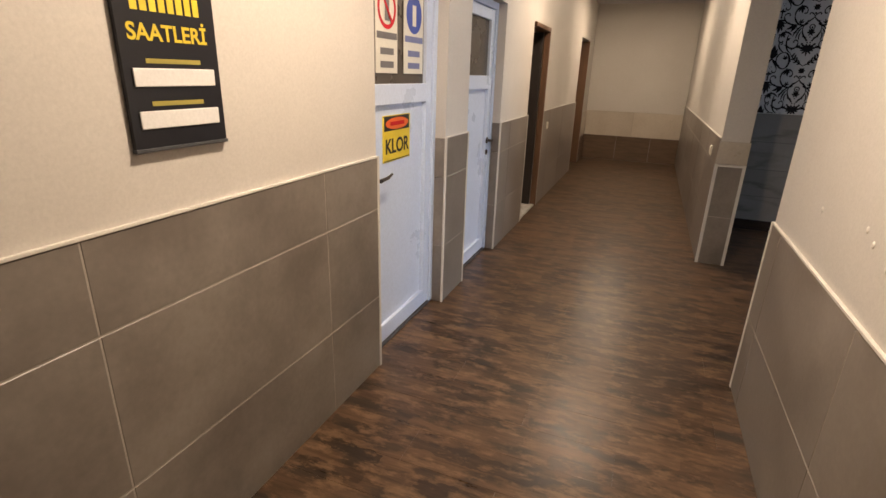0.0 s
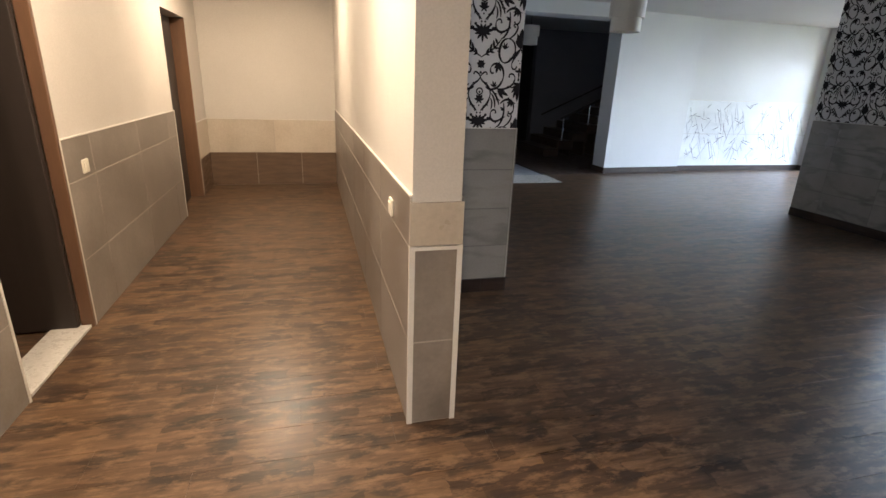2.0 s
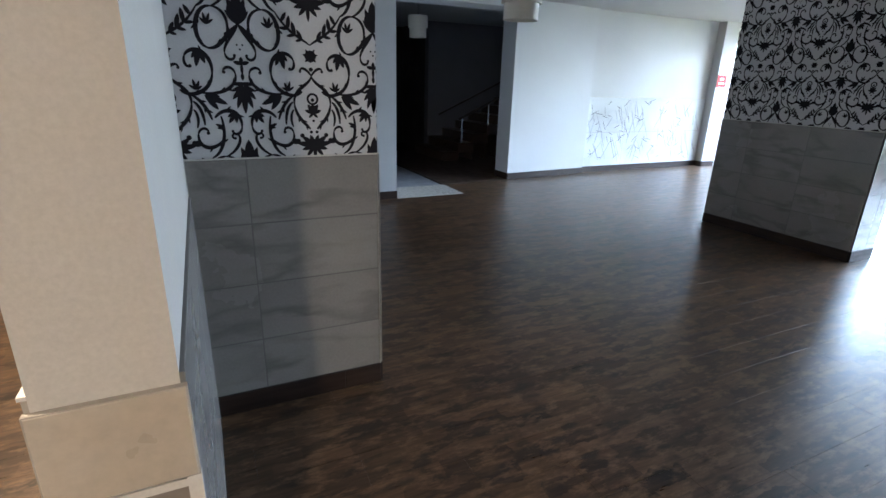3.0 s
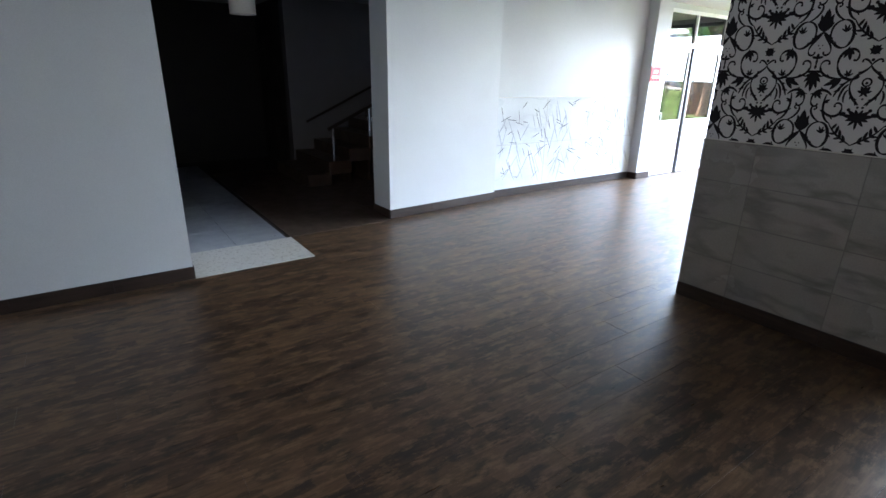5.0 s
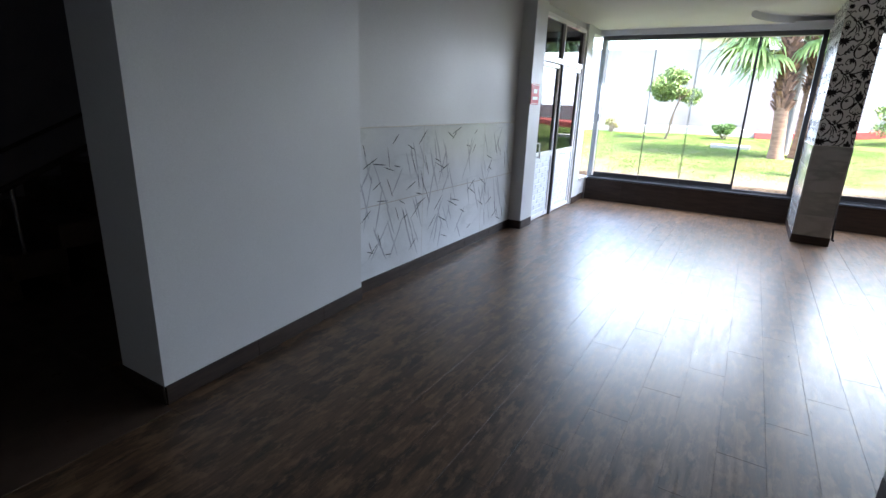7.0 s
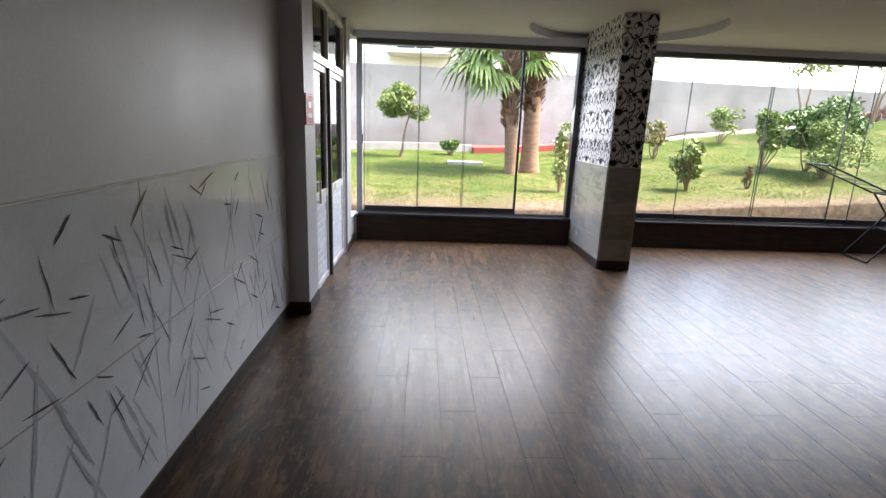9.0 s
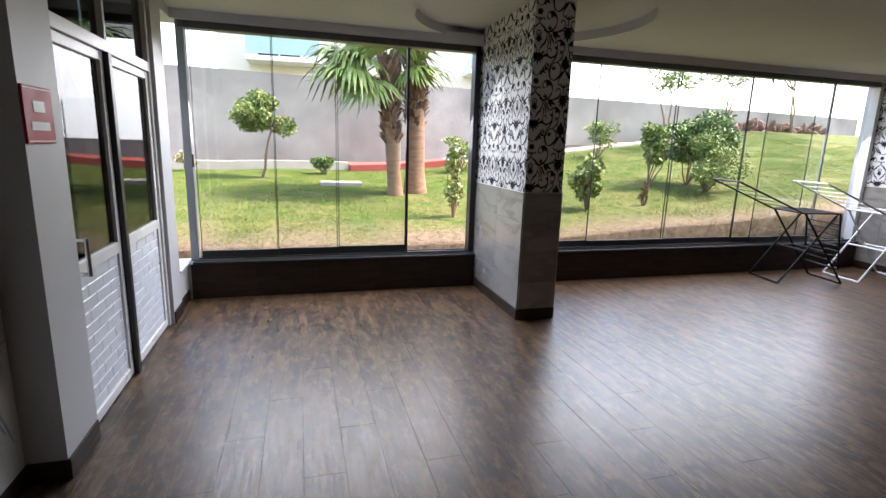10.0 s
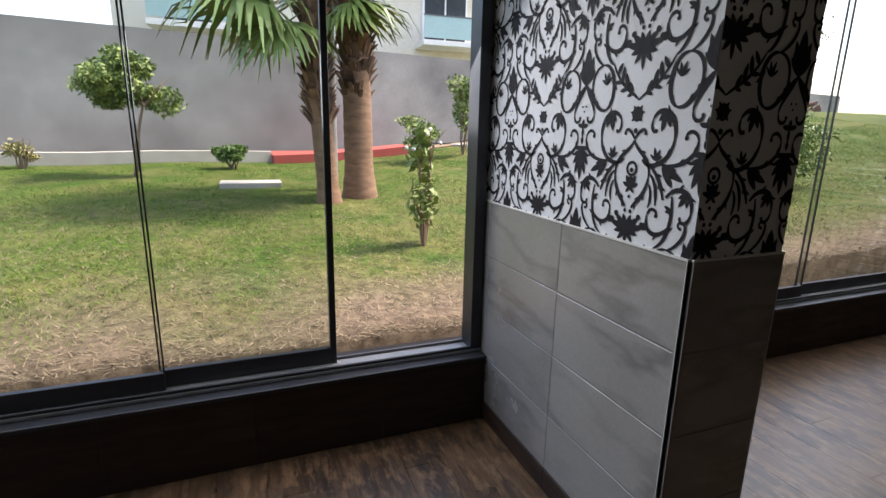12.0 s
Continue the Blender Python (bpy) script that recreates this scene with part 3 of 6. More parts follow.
    spray(0.030, 0.420, (1.1, 0.040, 0.008), (6.0, 0.026, 0.006))
    spray(0.055, 0.436, (1.35, 0.050, 0.009), (6.1, 0.034, 0.007))
    spray(0.082, 0.456, (1.7, 0.050, 0.009), (0.1, 0.034, 0.007))
    spray(0.106, 0.482, (2.1, 0.040, 0.008))
    # loop round the pod, its sprig and hook
    stroke(0.0052, (0.222, 0.425), (0.238, 0.465), (0.222, 0.518), (0.172, 0.518))
    stroke(0.0075, (0.172, 0.518), (0.112, 0.515), (0.100, 0.395), (0.150, 0.374))
    stroke(0.0070, (0.150, 0.374), (0.195, 0.362), (0.215, 0.425), (e, 0.460))
    blob(0.220, 0.424, 0.008)
    spray(0.155, 0.455, (1.2, 0.042, 0.006), (1.75, 0.040, 0.006), (2.3, 0.032, 0.005), (0.6, 0.032, 0.005))
    stroke(0.0055, (0.175, 0.516), (0.222, 0.535), (0.250, 0.590), (0.224, 0.606))
    stroke(0.0042, (0.224, 0.606), (0.204, 0.612), (0.202, 0.588), (0.216, 0.586), n=7)
    blob(0.216, 0.588, 0.006)
    # pod, heart, cross and hanging leaf flower on the side axis
    spray(e, 0.462, (1.57, 0.120, 0.022), (1.90, 0.096, 0.013), (2.30, 0.062, 0.010))
    add(disc((e - 0.012, 0.505), 0.024, 0.034))
    stroke(0.0055, (e, 0.462), (e - 0.014, 0.425), (e - 0.056, 0.395), (e - 0.056, 0.360), n=10)
    stroke(0.0052, (e - 0.056, 0.360), (e - 0.054, 0.328), (e - 0.022, 0.328), (e - 0.020, 0.352), n=8)
    blob(e - 0.022, 0.350, 0.006)
    blob(e, 0.372, 0.004)
    blob(e - 0.010, 0.388, 0.004)
    spray(e, 0.320, (1.57, 0.026, 0.008), (2.9, 0.030, 0.008), (4.71, 0.040, 0.006))
    spray(e, 0.285, (4.71, 0.026, 0.007))
    spray(e, 0.238, (4.71, 0.105, 0.013), (4.38, 0.090, 0.011), (4.00, 0.066, 0.010), (3.55, 0.050, 0.008))
    add(disc((e - 0.014, 0.246), 0.030, 0.008))
    # blossom on the axis
    spray(0, 0.0, (0.20, 0.078, 0.012), (0.68, 0.066, 0.012), (1.22, 0.050, 0.010), (6.02, 0.056, 0.010), (5.40, 0.056, 0.009), (4.71, 0.064, 0.008))
    blob(0.068, 0.022, 0.011)
    blob(0.050, 0.044, 0.010)
    both = []
    for vs, fs in half:
        both.append((vs, fs))
        both.append(([(-x, y) for x, y in vs], [tuple(reversed(f)) for f in fs]))
    return both


DAMASK = damask_unit()


def damask_print(parent, corner, u, n, width, z0, z1, shift=0.0, lift=0.0):
    """The printed pattern on one face, cut at the face's edges."""
    bm = bmesh.new()
    layer = 0
    i0, i1 = -1, int(width / PW) + 2
    j0, j1 = int(z0 / PH) - 2, int(z1 / PH) + 1
    for i in range(i0, i1 + 1):
        for j in range(j0, j1 + 1):
            ox, oy = shift + i * PW, j * PH + 0.13 + lift
            for vs, fs in DAMASK:
                if max(x for x, y in vs) + ox < 0 or min(x for x, y in vs) + ox > width:
                    continue
                if max(y for x, y in vs) + oy < z0 or min(y for x, y in vs) + oy > z1:
                    continue
                layer = (layer + 1) % 23
                made = [bm.verts.new((x + ox, y + oy, 0.0012 + 0.00004 * layer)) for x, y in vs]
                for f in fs:
                    bm.faces.new([made[k] for k in f])
    for co, no in (((0, 0, 0), (-1, 0, 0)), ((width, 0, 0), (1, 0, 0)), ((0, z0, 0), (0, -1, 0)), ((0, z1, 0), (0, 1, 0))):
        bmesh.ops.bisect_plane(bm, geom=bm.verts[:] + bm.edges[:] + bm.faces[:], plane_co=co, plane_no=no, clear_outer=True)
    u, n, v = Vector(u).normalized(), Vector(n).normalized(), Vector((0, 0, 1))
    p = Vector(corner)
    if u.cross(v).dot(n) < 0:
        p, u = p + u * width, -u
    ob = part("damask_print", bm, M["ink"], parent, "black flocked damask scrolls")
    ob.matrix_basis = Matrix(((u.x, v.x, n.x, p.x), (u.y, v.y, n.y, p.y), (u.z, v.z, n.z, 0), (0, 0, 0, 1)))
    return ob


# ---- setting: corridor and hall ----
XL, XR, H = -1.012, 0.676, 2.70
XN = 0.72
END = 10.455
TH = 0.2
DOORS = ((2.376, 3.234, 1.975), (3.63, 4.443, 1.985), (5.42, 6.216, 1.955), (8.77, 9.79, 2.05))
W_TILE = [0.0, 0.40, 0.855, 1.095]


def prism(poly, z0, z1):
    """An upright block over any convex plan."""
    bm = bmesh.new()
    lo = [bm.verts.new((x, y, z0)) for x, y in poly]
    hi = [bm.verts.new((x, y, z1)) for x, y in poly]
    n = len(poly)
    bm.faces.new(list(reversed(lo)))
    bm.faces.new(hi)
    for i in range(n):
        bm.faces.new((lo[i], lo[(i + 1) % n], hi[(i + 1) % n], hi[i]))
    bmesh.ops.recalc_face_normals(bm, faces=bm.faces[:])
    return bm


def structure(name, bm, mat, label):
    return solid(name, bm, mat, label, "wall" if "wall" in name else name.split("_")[0], "structure")


def trim_strip(parent, a, b, name="edge_trim"):
    return part(name, block(a, b), M["caulk"], parent)


# west wall with four door openings
bm = bmesh.new()
ys = [-2.0] + [v for d in DOORS for v in d[:2]] + [END + 0.2]
for a, b in zip(ys[::2], ys[1::2]):
    slab(bm, (XL - TH, a, 0), (XL, b, H + 0.03))
for a, b, top in DOORS:
    slab(bm, (XL - TH, a, top), (XL, b, H + 0.03))
wall_west = structure("wall_west", bm, M["paint"], "warm white plaster corridor wall over taupe stone tile wainscot")
for a, b in zip(ys[::2], ys[1::2]):
    b = min(b, END)
    if a > 9:
        tiled(wall_west, (XL, a, 0), (0, 1, 0), (1, 0, 0), b - a, [0, 0.45], [], M["brown_tile"])
        tiled(wall_west, (XL, a, 0), (0, 1, 0), (1, 0, 0), b - a, [0.45, 0.892], [], M["light_tile"])
        trim_strip(wall_west, (XL, a, 0.892), (XL + 0.012, b, 0.899))
    else:
        cuts = [1.03 + 0.93 * k - a for k in range(-4, 12)]
        tiled(wall_west, (XL, a, 0), (0, 1, 0), (1, 0, 0), b - a, W_TILE, cuts, M["taupe"])
        trim_strip(wall_west, (XL, a, 1.095), (XL + 0.012, b, 1.102))
for a, b, top in DOORS:
    deep = 0.065 if a < 5 else 0.195
    if a < 5:
        tiled(wall_west, (XL, b + 0.0, 0), (-1, 0, 0), (0, -1, 0), deep, W_TILE, [], M["taupe"])
        tiled(wall_west, (XL, a, 0), (-1, 0, 0), (0, 1, 0), deep, W_TILE, [], M["taupe"])
    if b < 9:
        trim_strip(wall_west, (XL + 0.001, b - 0.0095, 0), (XL + 0.0125, b + 0.006, 1.10), "corner_trim")
    if a < 8.9:
        trim_strip(wall_west, (XL + 0.001, a - 0.006, 0), (XL + 0.0125, a + 0.0095, 1.10), "corner_trim")

# end wall
bm = block((XL - TH, END, 0), (XR + 0.2, END + 0.18, H + 0.03))
wall_end = structure("wall_end", bm, M["paint"], "warm white corridor end wall over beige and dark tile bands")
tiled(wall_end, (XL, END, 0), (1, 0, 0), (0, -1, 0), XR - XL, [0, 0.45], [0.6, 1.2], M["brown_tile"])
tiled(wall_end, (XL, END, 0), (1, 0, 0), (0, -1, 0), XR - XL, [0.45, 0.892], [0.85], M["light_tile"])
trim_strip(wall_end, (XL, END - 0.012, 0.892), (XR, END, 0.899))

# east side of the corridor: a near length, an opening to the hall, then a free-standing length
bm = block((XN, -2.0, 0), (XN + TH, 2.94, H + 0.03))
wall_east = structure("wall_east_1", bm, M["paint"], "warm white corridor wall over taupe tile, ending at the hall opening")
tiled(wall_east, (XN, -2.0, 0), (0, 1, 0), (-1, 0, 0), 4.94, [0, 0.40, 0.87], [0.19, 1.13, 2.07, 3.0, 3.86, 4.76], M["taupe"])
trim_strip(wall_east, (XN - 0.012, -2.0, 0.87), (XN, 2.945, 0.878))
tiled(wall_east, (XN, 2.94, 0), (1, 0, 0), (0, 1, 0), TH, [0, 0.40, 0.87], [], M["taupe"])
trim_strip(wall_east, (XN - 0.0125, 2.934, 0), (XN + 0.003, 2.9525, 0.875), "corner_trim")
PY = 4.922
bm = block((XR, PY, 0), (XR + TH, END + 0.1, H + 0.03))
wall_pier = structure("wall_east_2", bm, M["paint"], "warm white partition over taupe tile, its end clad in tile with white edge trims")
tiled(wall_pier, (XR, PY, 0), (0, 1, 0), (-1, 0, 0), END - PY, [0, 0.42, 0.84, 1.045], [0.85 * k for k in range(1, 7)], M["taupe"])
trim_strip(wall_pier, (XR - 0.012, PY, 1.045), (XR, END, 1.052))
tiled(wall_pier, (XR + 0.002, PY, 0), (1, 0, 0), (0, -1, 0), TH - 0.004, [0, 0.41, 0.84], [], M["taupe"])
tiled(wall_pier, (XR - 0.010, PY, 0), (1, 0, 0), (0, -1, 0), TH + 0.02, [0.845, 1.025], [], M["light_tile"], t=0.014)
for x in (XR - 0.011, XR + TH - 0.012):
    trim_strip(wall_pier, (x, PY - 0.0125, 0), (x + 0.023, PY + 0.004, 0.845), "corner_trim")
trim_strip(wall_pier, (XR + 0.012, PY - 0.0125, 0.826), (XR + TH - 0.012, PY - 0.001, 0.842))
tiled(wall_pier, (XR + TH, PY, 0), (0, 1, 0), (1, 0, 0), 6.298 - PY - 0.01, [0, 0.42, 0.84, 1.045], [0.85], M["col_tile"])

# hall walls
bm = block((XR + TH, 10.284, 0), (3.215, 10.50, H + 0.03))
slab(bm, (2.975, 10.50, 0), (3.215, 16.2, H + 0.03))
wall_l = structure("wall_north_1", bm, M["hall_paint"], "plain white hall wall with dark skirting beside the stair recess")
SK = 0.105


def skirting(parent, corner, u, n, length, h=SK, step=0.6):
    tiled(parent, corner, u, n, length, [0, h], [step * k for k in range(1, int(length / step) + 1)], M["skirt"], t=0.010, name="skirting_tile")


skirting(wall_l, (XR + TH, 10.284, 0), (1, 0, 0), (0, -1, 0), 3.215 - XR - TH)
skirting(wall_l, (3.215, 10.284, 0), (0, 1, 0), (1, 0, 0), 6.1)
W0, W1 = Vector((5.405, 11.013)), Vector((7.061, 11.135))
bm = prism(((5.405, 11.013), (7.061, 11.135), (7.061, 11.65), (5.405, 11.40)), 0, H + 0.03)
wall_w = structure("wall_north_2", bm, M["hall_paint"], "thick plain white hall wall with wood tile skirting")
wd = (W1 - W0).normalized()
skirting(wall_w, (5.405, 11.013, 0), (wd.x, wd.y, 0), (wd.y, -wd.x, 0), (W1 - W0).length)
skirting(wall_w, (5.405, 11.013, 0), (0, 1, 0), (-1, 0, 0), 0.4)
bm = block((3.215, 10.55, 2.50), (5.42, 11.0, H + 0.03))
lintel = structure("wall_lintel", bm, M["hall_paint"], "white beam across the head of the stair recess")
bm = block((7.061, 11.21, 0), (10.04, 11.5, H + 0.03))
wall_m = structure("wall_north_3", bm, M["hall_paint"], "white wall over polished white marble tiles with dark streaks")
skirting(wall_m, (7.061, 11.21, 0), (1, 0, 0), (0, -1, 0), 2.97)
tiled(wall_m, (7.061, 11.21, 0), (1, 0, 0), (0, -1, 0), 2.965, [SK, 0.705, 1.315], [0.95, 2.15], M["marble"], gap=0.002)
trim_strip(wall_m, (7.061, 11.196, 1.315), (10.03, 11.21, 1.321))

# streaks in the marble, long soft ones and short dark dashes
rng = random.Random(11)


def streak_mesh(count, long, w, dark):
    vs, fs = [], []
    for k in range(count):
        cx, cz = rng.uniform(0.1, 2.88), rng.uniform(0.16, 1.27)
        if dark:
            ang = rng.choice((rng.uniform(0.3, 0.9), rng.uniform(-0.5, 0.0), rng.uniform(1.7, 2.1)))
        else:
            ang = rng.choice((rng.uniform(1.75, 2.05), rng.uniform(1.7, 2.1), rng.uniform(0.7, 1.35)))
        ln = rng.uniform(0.4, 1.0) * long
        dx, dz = math.cos(ang) * ln / 2, math.sin(ang) * ln / 2
        if cz - abs(dz) < 0.115 or cz + abs(dz) > 1.305 or cx - abs(dx) < 0.01 or cx + abs(dx) > 2.95:
            continue
        n = 6
        base = len(vs)
        for i in range(n + 1):
            f = i / n * 2 - 1
            hw = w * rng.uniform(0.5, 1.0) * (1 - 0.8 * abs(f) ** 3)
            px, pz = cx + dx * f + rng.uniform(-1, 1) * w * 0.4, cz + dz * f
            nx, nz = -math.sin(ang) * hw, math.cos(ang) * hw
            y = 11.21 - 0.0096 - 0.00003 * (k % 30) - (0.001 if dark else 0)
            vs += [(7.061 + px + nx, y, pz + nz), (7.061 + px - nx, y, pz - nz)]
            if i:
                j = base + 2 * i
                fs.append((j - 2, j - 1, j + 1, j))
    return vs, fs


v_, f_ = streak_mesh(95, 0.50, 0.011, False)
raw("soft_streaks", v_, f_, M["slash_soft"], wall_m, "grey drifting marble streaks")
v_, f_ = streak_mesh(70, 0.22, 0.0052, True)
raw("dark_streaks", v_, f_, M["slash"], wall_m, "short dark marble dashes")

bm = block((10.04, 11.043, 0), (10.40, 11.5, H + 0.03))
slab(bm, (10.40, 11.09, 2.62), (12.15, 11.5, H + 0.03))
slab(bm, (12.15, 11.043, 0), (12.46, 11.5, H + 0.03))
slab(bm, (12.46, 11.06, 0), (12.90, 11.4, 0.36))
slab(bm, (12.46, 11.06, 2.62), (12.90, 11.4, H + 0.03))
wall_p = structure("wall_north_4", bm, M["hall_paint"], "white piers either side of the glazed door")
skirting(wall_p, (10.04, 11.043, 0), (1, 0, 0), (0, -1, 0), 0.35)
skirting(wall_p, (10.04, 11.043, 0), (0, 1, 0), (-1, 0, 0), 0.165)
skirting(wall_p, (12.155, 11.043, 0), (1, 0, 0), (0, -1, 0), 0.305)
skirting(wall_p, (12.465, 11.06, 0), (1, 0, 0), (0, -1, 0), 0.40)
part("window_sill", block((12.465, 11.035, 0.362), (12.95, 11.3, 0.387), 0.004), M["caulk"], wall_p)
pane_side = part("pane", block((12.50, 11.16, 0.40), (12.93, 11.168, 2.60)), M["glass"], wall_p)
part("window_frame", block((12.462, 11.13, 0.388), (12.50, 11.19, 2.62)), M["white_alu"], wall_p)

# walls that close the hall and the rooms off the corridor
# unseen south end, set far back and dark to cut bounced light
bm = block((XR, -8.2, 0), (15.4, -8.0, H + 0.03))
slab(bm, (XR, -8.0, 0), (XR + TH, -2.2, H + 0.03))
wall_s = structure("wall_south", bm, M["dim_paint"], "unseen plain wall closing the hall, darkened to hold back bounced light")
bm = block((XL - TH, -2.2, 0), (XR + TH, -2.0, H + 0.03))
structure("wall_corridor_start", bm, M["paint"], "warm white wall closing the corridor")
bm = block((-3.4, -2.2, 0), (-3.2, 10.6, H + 0.03))
for y in (3.4, 4.9, 7.6, 10.5):
    slab(bm, (-3.2, y, 0), (XL - TH, y + 0.1, H + 0.03))
structure("wall_side_rooms", bm, M["paint"], "plain walls of the unlit side rooms")
# the stairwell's shade is put into this wall's colour
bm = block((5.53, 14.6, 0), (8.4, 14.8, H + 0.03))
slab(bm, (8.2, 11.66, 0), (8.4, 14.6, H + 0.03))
structure("wall_stairwell", bm, M["dim_paint"], "stairwell wall with its deep shade put into the grey colour")
# recess walls and the sheet on its west side carry shade in their colour
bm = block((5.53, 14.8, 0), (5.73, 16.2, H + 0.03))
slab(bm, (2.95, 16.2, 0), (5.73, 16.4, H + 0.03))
structure("wall_recess", bm, M["recess_shade"], "plain walls of the unlit recess, their shade put into the colour")
part("panel", block((3.217, 11.5, 0.11), (3.235, 16.2, H), 0.003), M["recess_shade"], wall_l, "added dark sheet that stands for shade in the recess")

# ceilings: a round recess is let into the hall's ceiling round the window column
RC, RR, RD = Vector((11.98, 7.95)), 1.04, 0.09


def ceiling_with_recess():
    bm = bmesh.new()
    n = 64
    q = 1.06

    def square(a):
        c, s = math.cos(a), math.sin(a)
        k = q / max(abs(c), abs(s))
        return (RC.x + c * k, RC.y + s * k)
    rim, outer, top = [], [], []
    for i in range(n):
        a = 2 * math.pi * (i + 0.5) / n
        rim.append(bm.verts.new((RC.x + RR * math.cos(a), RC.y + RR * math.sin(a), H)))
        top.append(bm.verts.new((RC.x + RR * math.cos(a), RC.y + RR * math.sin(a), H + RD)))
        outer.append(bm.verts.new((*square(a), H)))
    corners = [bm.verts.new((RC.x + sx * q, RC.y + sy * q, H)) for sx, sy in ((1, 1), (-1, 1), (-1, -1), (1, -1))]
    for i in range(n):
        j = (i + 1) % n
        bm.faces.new((rim[i], rim[j], outer[j], outer[i]))
        bm.faces.new((rim[j], rim[i], top[i], top[j]))
    bm.faces.new(top)
    for k, c in enumerate(corners):
        i = (n // 8) * (2 * k + 1) - 1
        bm.faces.new((outer[i], outer[(i + 1) % n], c))
    x0, y0, y1 = XR - 0.01, -8.2, 11.7

    def edge(y):
        return 13.10
    xl, xr, ya, yb = RC.x - q, RC.x + q, RC.y - q, RC.y + q
    for quad in (((x0, y0), (xl, y0), (xl, y1), (x0, y1)), ((xl, y0), (xr, y0), (xr, ya), (xl, ya)), ((xl, yb), (xr, yb), (xr, y1), (xl, y1)),
                 ((xr, y0), (edge(y0), y0), (edge(y1), y1), (xr, y1))):
        bm.faces.new([bm.verts.new((x, y, H)) for x, y in quad])
    lid = [bm.verts.new((x, y, H + RD + 0.02)) for x, y in ((x0, y0), (edge(y0), y0), (edge(y1), y1), (x0, y1))]
    bm.faces.new(lid)
    for f in bm.faces:
        f.normal_update()
    return bm


structure("ceiling_hall", ceiling_with_recess(), M["ceiling"], "white hall ceiling with a round recess")
structure("ceiling_corridor", block((-3.4, -2.2, H), (XR + 0.012, END + 0.2, H + 0.15)), M["ceiling"], "white corridor ceiling")
structure("ceiling_stairwell", block((2.9, 11.7, H), (8.4, 16.4, H + 0.15)), M["ceiling"], "white stairwell ceiling")

# ---- the long window, in its own axes: x along the wall to the south, y outward ----
EAST = Matrix(((0, 1, 0, 12.97), (-1, 0, 0, 11.03), (0, 0, 1, 0), (0, 0, 0, 1)))
sill_wall = thing("wall_window", EAST, "low wall under the long window, clad in dark wood-look tile", "wall", kind="structure")
part("low_wall", block((-0.25, -0.10, -0.3), (19.4, 0.16, 0.355)), M["hall_paint"], sill_wall)
part("head_wall", block((-0.25, -0.10, 2.62), (19.4, 0.16, H + 0.03)), M["hall_paint"], sill_wall)
part("end_wall", block((8.93, -0.10, 0.375), (19.4, 0.16, 2.62)), M["hall_paint"], sill_wall)
part("sill_board", block((0.02, -0.125, 0.355), (8.93, 0.17, 0.375), 0.004), M["dark_alu"], sill_wall)
tiled(sill_wall, (0.0, -0.10, 0), (1, 0, 0), (0, -1, 0), 9.6, [0, 0.352], [0.6 * k for k in range(1, 16)], M["skirt"], t=0.011, name="cladding_tile")

bay = thing("window_1", EAST, "tall frameless sliding glass window with grey metal tracks, one bay open", "window", kind="structure")


def bar(parent, a, b, mat, name="window_frame", bevel=0.003):
    return part(name, block(a, b, bevel), M[mat], parent)


def glazed(parent, s0, s1, joints, dark_at=()):
    bar(parent, (s0, -0.06, 0.376), (s1, 0.06, 0.392), "pale_alu", "bottom_track")
    bar(parent, (s0, -0.058, 0.392), (s1, -0.045, 0.408), "dark_alu", "track_lip")
    bar(parent, (s0, 0.045, 0.392), (s1, 0.058, 0.408), "alu", "track_lip")
    bar(parent, (s0, -0.06, 2.555), (s1, 0.06, 2.618), "alu", "top_track")
    for a, b, y in joints:
        part("pane", block((a, y - 0.005, 0.472), (b, y + 0.005, 2.556)), M["glass"], parent)
        part("pane_rail", block((a, y - 0.014, 0.393), (b, y + 0.014, 0.474), 0.002), M["dark_alu"], parent)
        part("pane_edge", block((b - 0.004, y - 0.006, 0.474), (b + 0.002, y + 0.006, 2.556)), M["dark_alu"], parent)
        part("pane_edge", block((a - 0.003, y - 0.006, 0.474), (a + 0.003, y + 0.006, 2.556)), M["dark_alu"], parent)


glazed(bay, 0.02, 2.95, ((0.10, 0.83, -0.03), (0.815, 1.445, 0.0), (1.425, 2.185, 0.03)))
bar(bay, (0.0, -0.06, 0.376), (0.07, 0.06, 2.618), "pale_alu", "jamb")
bar(bay, (2.165, 0.012, 0.393), (2.195, 0.048, 2.556), "dark_alu", "stile")
bar(bay, (2.89, -0.06, 0.393), (2.95, 0.06, 2.618), "dark_alu", "jamb")
bar(bay, (0.07, -0.075, 1.30), (0.085, -0.05, 1.42), "dark_alu", "latch")
bay2 = thing("window_2", EAST, "long frameless sliding glass window with grey metal tracks", "window", kind="structure")
glazed(bay2, 3.335, 8.92, ((3.40, 4.47, 0.03), (4.455, 5.59, 0.0), (5.575, 6.71, 0.03), (6.695, 7.83, 0.0), (6.98, 8.05, -0.03)))
bar(bay2, (3.335, -0.06, 0.393), (3.38, 0.06, 2.618), "dark_alu", "jamb")
bar(bay2, (8.04, -0.044, 0.393), (8.065, -0.016, 2.556), "pale_alu", "stile")
bar(bay2, (8.86, -0.06, 0.393), (8.925, 0.06, 2.618), "white_alu", "jamb")

